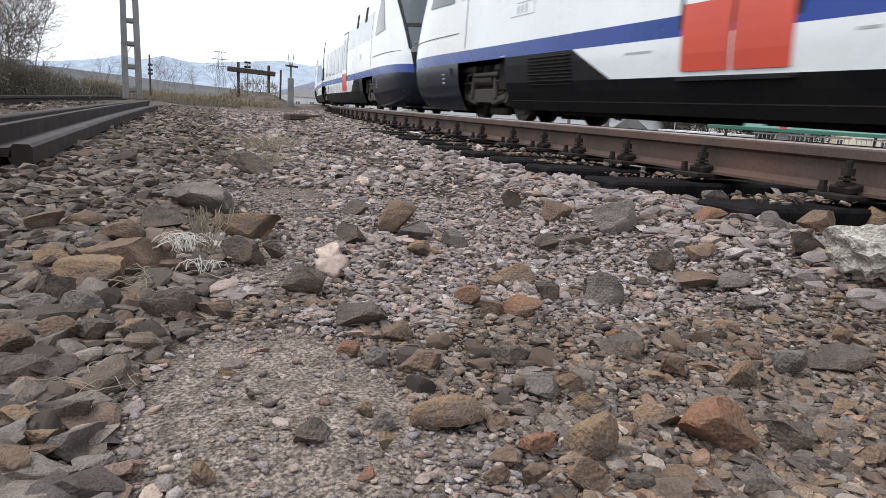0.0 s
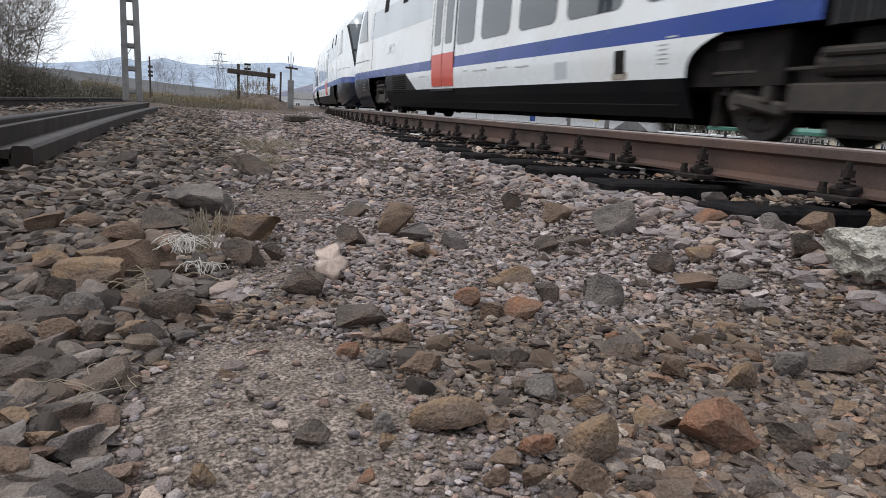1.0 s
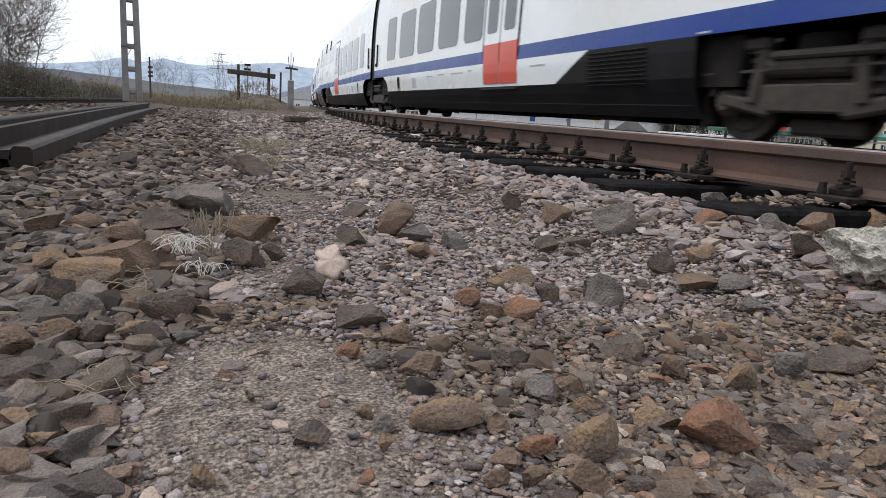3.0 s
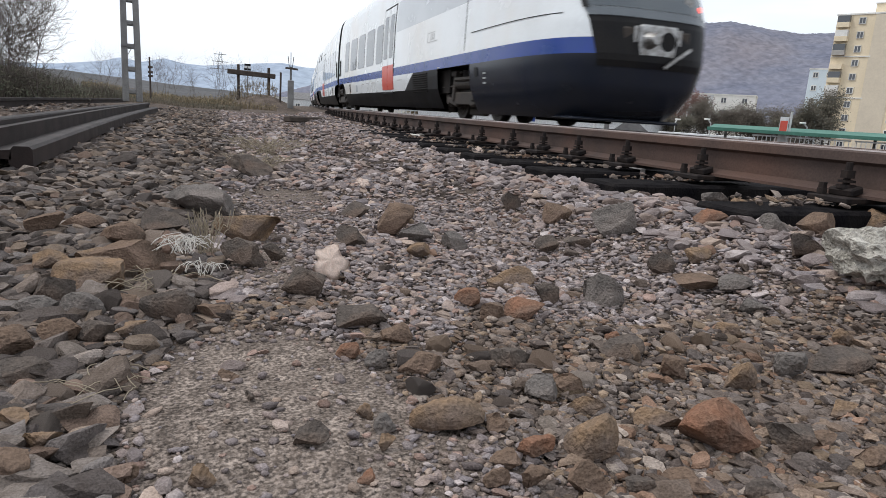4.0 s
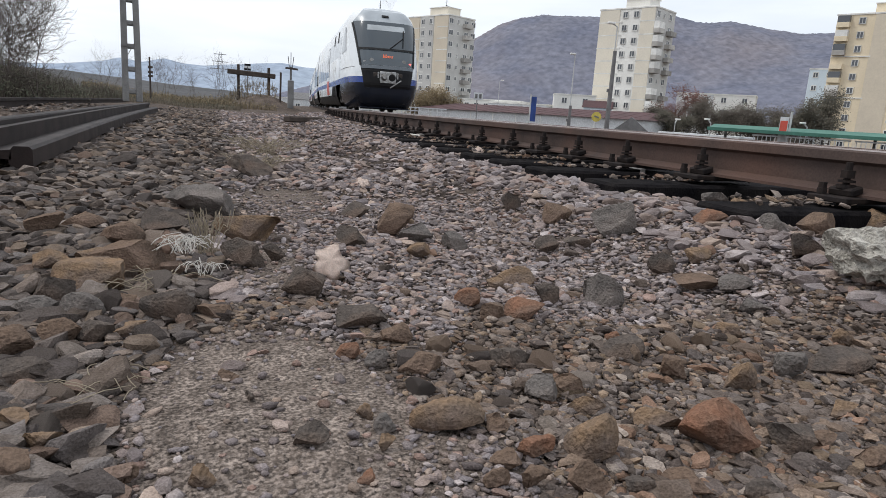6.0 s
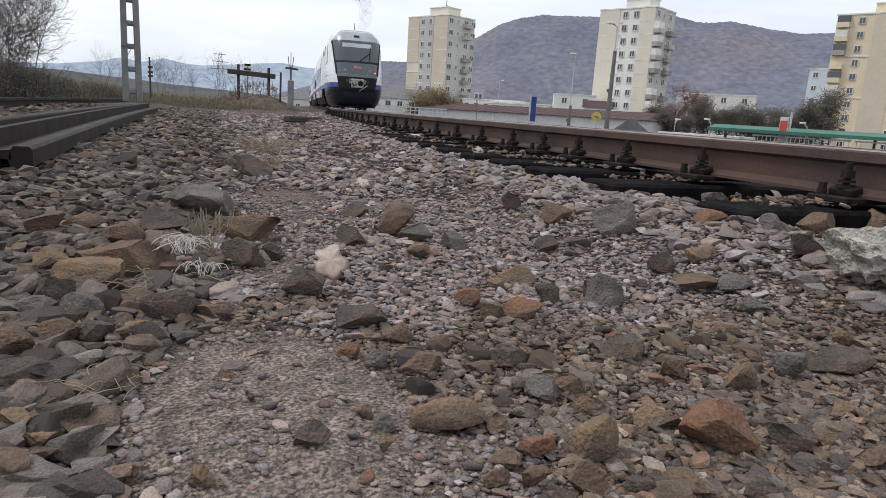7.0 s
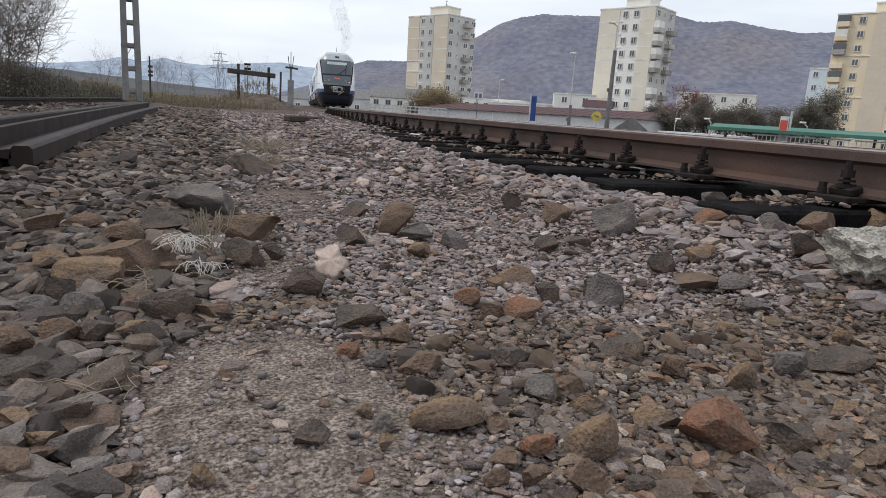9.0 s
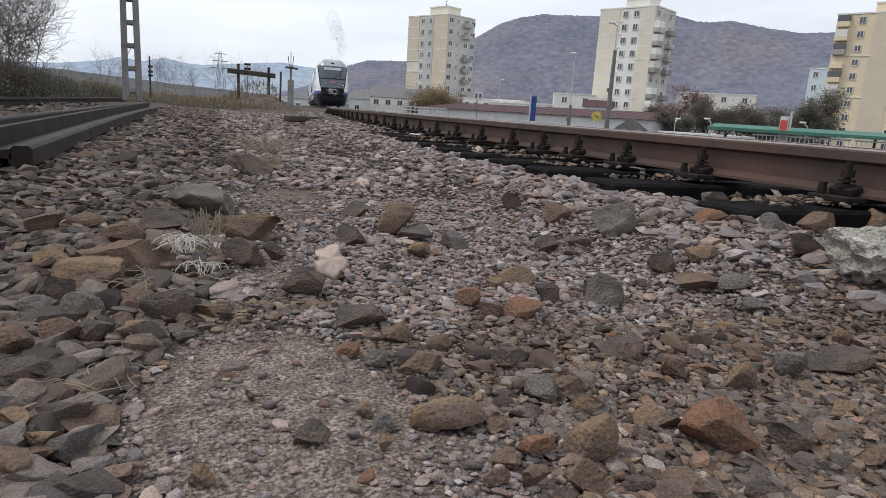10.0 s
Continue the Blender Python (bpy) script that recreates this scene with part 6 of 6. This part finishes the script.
def scatter(name, label, count, level, planes, place, size, mat, seed, bed=None):
    """Many small stones in one mesh."""
    r = np.random.RandomState(seed)
    kinds = []
    for k in range(8):
        bm = rock_shape(300 + k + 20 * level, level, planes, 0.03, 0.32)
        bm.verts.index_update()
        kinds.append((np.array([v.co[:] for v in bm.verts]), np.array([[v.index for v in f.verts] for f in bm.faces])))
        bm.free()
    verts, faces, base = [], [], 0
    for i in range(count):
        spot_ = place(r)
        if spot_ is None:
            continue
        x, y = spot_
        s = size(r, x, y)
        v, f = kinds[r.randint(8)]
        a, b, c = r.uniform(0, 6.283), r.uniform(-0.35, 0.35), r.uniform(-0.35, 0.35)
        q = np.array(Euler((b, c, a)).to_matrix())
        dims = np.array((s * r.uniform(0.8, 1.7), s * r.uniform(0.7, 1.1), s * r.uniform(0.35, 0.75)))
        verts.append((v * dims) @ q.T + np.array((x, y, (ground_z(x, y) if bed is None else bed) + dims[2] * r.uniform(0.1, 0.4))))
        faces.append(f + base)
        base += len(v)
    ob = mesh_object(name, np.concatenate(verts).tolist(), np.concatenate(faces).tolist(), mat, ground)
    if planes < 4:
        ob.data.shade_smooth()
    return tagged(ob, label, kind="stuff")


def near_place(r):
    y = 0.42 + 3.4 * r.rand() ** 1.5
    x = r.uniform(-0.42 - 0.08 * y, min(2.12, 0.62 + 1.05 * y))
    return None if r.rand() < 0.97 * dusty(x, y) else (x, y)


def pebble_place(r):
    y = 0.42 + 2.3 * r.rand() ** 1.4
    x = r.uniform(-0.40 - 0.08 * y, min(2.1, 0.60 + 1.0 * y))
    return None if r.rand() < 0.93 * dusty(x, y) else (x, y)


def near_size(r, x, y):
    coarse = smooth(0.25, -0.1, x)
    s = 0.013 + 0.026 * r.rand() ** 2.2 + 0.028 * coarse * r.rand()
    s *= 1 - 0.22 * smooth(0.1, 0.35, x) * smooth(2.2, 1.2, y)
    return s * (0.55 if dusty(x, y) > 0.35 else 1.0)


def pebble_size(r, x, y):
    return 0.006 + 0.011 * r.rand() ** 1.8 + 0.003 * y * r.rand()


def mid_place(r):
    y = 3.2 + 17 * r.rand() ** 1.6
    lo = -0.55 + 0.002 * y * y
    hi = main_line(y)[0].x + siding_lat(y) - 0.75
    x = r.uniform(lo - 0.4, hi)
    return (x, y) if r.rand() > 0.5 * dusty(x, y) else None


def mid_size(r, x, y):
    return (0.018 + 0.045 * r.rand() ** 2.4 + 0.028 * smooth(0.2, -0.3, x) * r.rand()) * (1 + 0.02 * y)


def track_place(r):
    y = 0.6 + 26 * r.rand() ** 1.6
    c, a = main_line(y)[0].x, siding_lat(y)
    x = c + r.uniform(a - 1.5, 1.9)
    return x, y - 3


def left_place(r):
    y = 1.2 + 14 * r.rand() ** 1.3
    return r.uniform(-3.4, -0.45), y


def shoulder_place(r):
    y = 0.7 + 9 * r.rand() ** 1.5
    return main_line(y)[0].x + siding_lat(y) - 0.75 - r.uniform(0.45, 1.0), y


def behind_place(r):
    return r.uniform(-3.2, 2.1), r.uniform(-5.0, 0.5)


def zone(x, y):
    """Which ballast lies at a spot: dark and coarse, brown close by, or paler on the strip and beyond a metre."""
    n = noise.noise((x * 3, y * 3, 1))
    if dusty(x, y) > 0.5:
        return "dusty"
    if x < 0.12 + 0.05 * (y - 1) + 0.25 * n:
        return "dark"
    return "dusty" if y + 0.35 * noise.noise((x * 6, y * 6, 4)) + 0.3 * n > 1.08 else "brown"


def only(place, kind):
    def pick(r):
        p = place(r)
        return p if p and zone(*p) == kind else None
    return pick


scatter("gravel", "brown and grey railway gravel", 15000, 2, 8, only(near_place, "brown"), near_size, M_GRAVEL, 1)
scatter("dusty_gravel", "pale railway gravel", 13000, 2, 8, only(near_place, "dusty"), near_size, M_GRAVEL_PALE, 16)
scatter("dark_gravel", "dark grey-brown broken ballast", 15000, 2, 8, only(near_place, "dark"), near_size, M_GRAVEL_DARK, 13)
scatter("pebbles", "small rounded brown and grey pebbles", 42000, 1, 2, only(pebble_place, "brown"), pebble_size, M_GRAVEL, 11)
scatter("dusty_pebbles", "small pale pebbles", 34000, 1, 2, only(pebble_place, "dusty"), pebble_size, M_GRAVEL_PALE, 17)
scatter("dark_pebbles", "small dark stone chips", 26000, 1, 3, only(pebble_place, "dark"), pebble_size, M_GRAVEL_DARK, 18)
scatter("shoulder_ballast", "broken ballast against the sleeper ends", 1900, 2, 7, shoulder_place, lambda r, x, y: 0.022 + 0.045 * r.rand() ** 1.5, M_GRAVEL_PALE, 12)
scatter("grit", "fine gravel grit", 26000, 1, 0, pebble_place, lambda r, x, y: 0.003 + 0.005 * r.rand(), M_GRAVEL_PALE, 2)
scatter("ballast", "pale ballast further along", 15000, 1, 9, only(mid_place, "dusty"), mid_size, M_GRAVEL_PALE, 3)
scatter("dark_ballast", "dark ballast further along", 15000, 1, 9, only(mid_place, "dark"), mid_size, M_GRAVEL_DARK, 14)
def sleeper_place(r):
    s0 = near_places[7 + r.randint(8)] + r.uniform(-0.11, 0.11)
    p, _ = main_line(s0, siding_lat(s0) + (r.uniform(-1.36, -0.86) if r.rand() < 0.6 else r.uniform(-0.6, 0.6)))
    return p.x, p.y


scatter("sleeper_debris", "small stones lying on the sleepers", 620, 1, 8, sleeper_place, lambda r, x, y: 0.010 + 0.030 * r.rand() ** 2, M_GRAVEL, 19, -0.142)
scatter("track_ballast", "ballast between the rails", 7000, 1, 9, track_place, lambda r, x, y: 0.025 + 0.04 * r.rand(), M_GRAVEL, 4)
scatter("side_ballast", "ballast beside the disused track", 3500, 1, 9, left_place, lambda r, x, y: 0.03 + 0.05 * r.rand(), M_GRAVEL_DARK, 6)
scatter("rear_ballast", "brown ballast behind", 3500, 1, 9, behind_place, lambda r, x, y: 0.02 + 0.045 * r.rand() ** 2, M_GRAVEL, 15)

# fallen oak leaves
M_OAK = material("pale_dry_oak_leaf", (0.74, 0.62, 0.55), 0.75, (0.66, 0.54, 0.47), scale=60, fine=300, bump=0.3, dist=0.001)


def oak_leaf(x, y, length, turn, lift, tilt=30, roll=0, mat=None):
    """A lobed leaf, thin and curled, with a stalk and midrib; tilt leans its face towards the camera."""
    bm = bmesh.new()
    rings, n = [], 72
    for k in (0.0, 0.35, 0.7, 1.0):
        ring = []
        for i in range(n):
            q = 6.2832 * i / n
            r = length * 0.5 * (0.82 + 0.14 * math.cos(5 * q + 0.4) + 0.05 * math.cos(3 * q + 1) + 0.035 * math.cos(11 * q)) * k
            px, py = r * math.cos(q) * 0.86, r * math.sin(q) * 1.05
            pz = -0.75 * (px * px + py * py) / length * (0.6 + 0.4 * math.cos(3 * q)) + 0.02 * length * math.cos(7 * q) * k
            ring.append(bm.verts.new((px, py, pz)) if k else None)
        rings.append(ring)
    mid = bm.verts.new((0, 0, 0.004))
    for i in range(n):
        bm.faces.new((mid, rings[1][i], rings[1][(i + 1) % n]))
        for a, b in zip(rings[1:], rings[2:]):
            bm.faces.new((a[i], b[i], b[(i + 1) % n], a[(i + 1) % n]))
    bmesh.ops.solidify(bm, geom=bm.faces, thickness=0.0008)
    leaf = thing("oak_leaf", "pale dry fallen oak leaf lying on gravel", "leaf", "fallen leaves", m=pose(x, y, ground_z(x, y) + lift, tilt, roll, -15) @ pose(0, 0, 0, 0, 0, turn))
    blade = part("blade", bm, mat or M_OAK, leaf, smooth=True)
    part("midrib", rodded((0, -0.2 * length, -0.002), (0, 0.3 * length, -0.002), 0.0009, seg=6), M_OAK, blade)
    part("stalk", rodded((0, 0.38 * length, -0.012), (0.008, 0.6 * length, -0.02), 0.0011, seg=6), M_BROWN_LEAF, leaf)


oak_leaf(0.315, 1.42, 0.108, 10, 0.055, 46, 6)
oak_leaf(0.83, 3.06, 0.090, 50, 0.05, 34)
oak_leaf(1.88, 3.97, 0.095, 100, 0.07, 60, 10)
oak_leaf(1.22, 3.66, 0.09, 150, 0.045, 22)
oak_leaf(-0.03, 1.56, 0.08, 40, 0.085, 34, -10, M_BROWN_LEAF)

M_FIBRE = material("dirty_white_fibre", (0.66, 0.63, 0.58), 0.8, (0.5, 0.47, 0.43), scale=60, bump=0.1)
M_STRAW = material("dry_grass", (0.30, 0.25, 0.18), 0.9, (0.2, 0.165, 0.12), scale=30, bump=0.1)


def tangle(name, label, category, at, count, reach, height, radius, mat, seed, loops=2.2, droop=0.0):
    """Loose threads or stalks, each a thin bent tube."""
    r = random.Random(seed)
    bm = bmesh.new()
    for _ in range(count):
        a, e = r.uniform(0, 6.28), r.uniform(0.3, 1.0) * reach
        p0 = Vector((r.uniform(-0.3, 0.3) * reach, r.uniform(-0.3, 0.3) * reach, 0.004))
        bend = r.uniform(-loops, loops)
        last = p0
        for k in range(1, 8):
            q = k / 7
            ang = a + bend * q
            p = p0 + Vector((e * q * math.cos(ang), e * q * math.sin(ang), height * r.uniform(0.85, 1.15) * (math.sin(q * 2.6) if droop else q)))
            rod(bm, last, p, radius, radius * 0.8, seg=4)
            last = p
    t = thing(name, label, category, m=pose(at[0], at[1], ground_z(*at[:2]) + at[2]))
    tagged(part("fibre" if "fibre" in name else "stalk", bm, mat, t), kind="stuff")
    return t


tangle("fibre_tangle", "tangle of dirty white plastic fibre on stones", "litter", (0.0, 1.50, 0.07), 34, 0.085, 0.03, 0.0007, M_FIBRE, 3, 2.2, 1)
tangle("fibre_tangle", "loose end of white plastic fibre", "litter", (0.045, 1.43, 0.03), 12, 0.055, 0.025, 0.0008, M_FIBRE, 4, 2.0, 1)
tangle("grass_tuft", "dry grass tuft growing between stones", "grass", (0.06, 1.72, 0.0), 34, 0.07, 0.11, 0.0011, M_STRAW, 5, 0.8)
tangle("grass_tuft", "dry grass stalks lying between stones", "grass", (-0.08, 1.42, 0.01), 20, 0.15, 0.02, 0.0012, M_STRAW, 6, 0.9, 1)
tangle("grass_tuft", "thin dry stalks lying on grit", "grass", (-0.09, 0.92, 0.005), 16, 0.10, 0.012, 0.0009, M_STRAW, 7, 0.9, 1)
tangle("grass_tuft", "dry grass tuft beside the path", "grass", (0.40, 3.9, 0.0), 60, 0.22, 0.10, 0.0016, M_STRAW, 8, 0.8)
tangle("grass_tuft", "dry grass tuft beside the path", "grass", (0.62, 5.3, 0.0), 80, 0.35, 0.12, 0.002, M_STRAW, 9, 0.8)
scrap = bmesh.new()
box(scrap, (0.10, 0.05, 0.006), (0, 0, 0.01), (8, 5, 0), bevel=0.002)
box(scrap, (0.06, 0.05, 0.006), (0.07, 0.02, 0.012), (-10, 12, 30), bevel=0.002)
tagged(part("plastic_scrap", scrap, M_FIBRE), "crumpled white plastic scrap on ballast", "litter").matrix_basis = pose(2.25, 6.3, ground_z(2.25, 6.3) + 0.05)
plank = boxed((0.18, 0.8, 0.10), bevel=0.02)
tagged(part("old_timber", plank, M_WOOD), "short dark rotten timber lying on gravel", "timber").matrix_basis = pose(1.95, 11.0, ground_z(1.95, 11.0) + 0.06, 0, 0, -58)


motions()
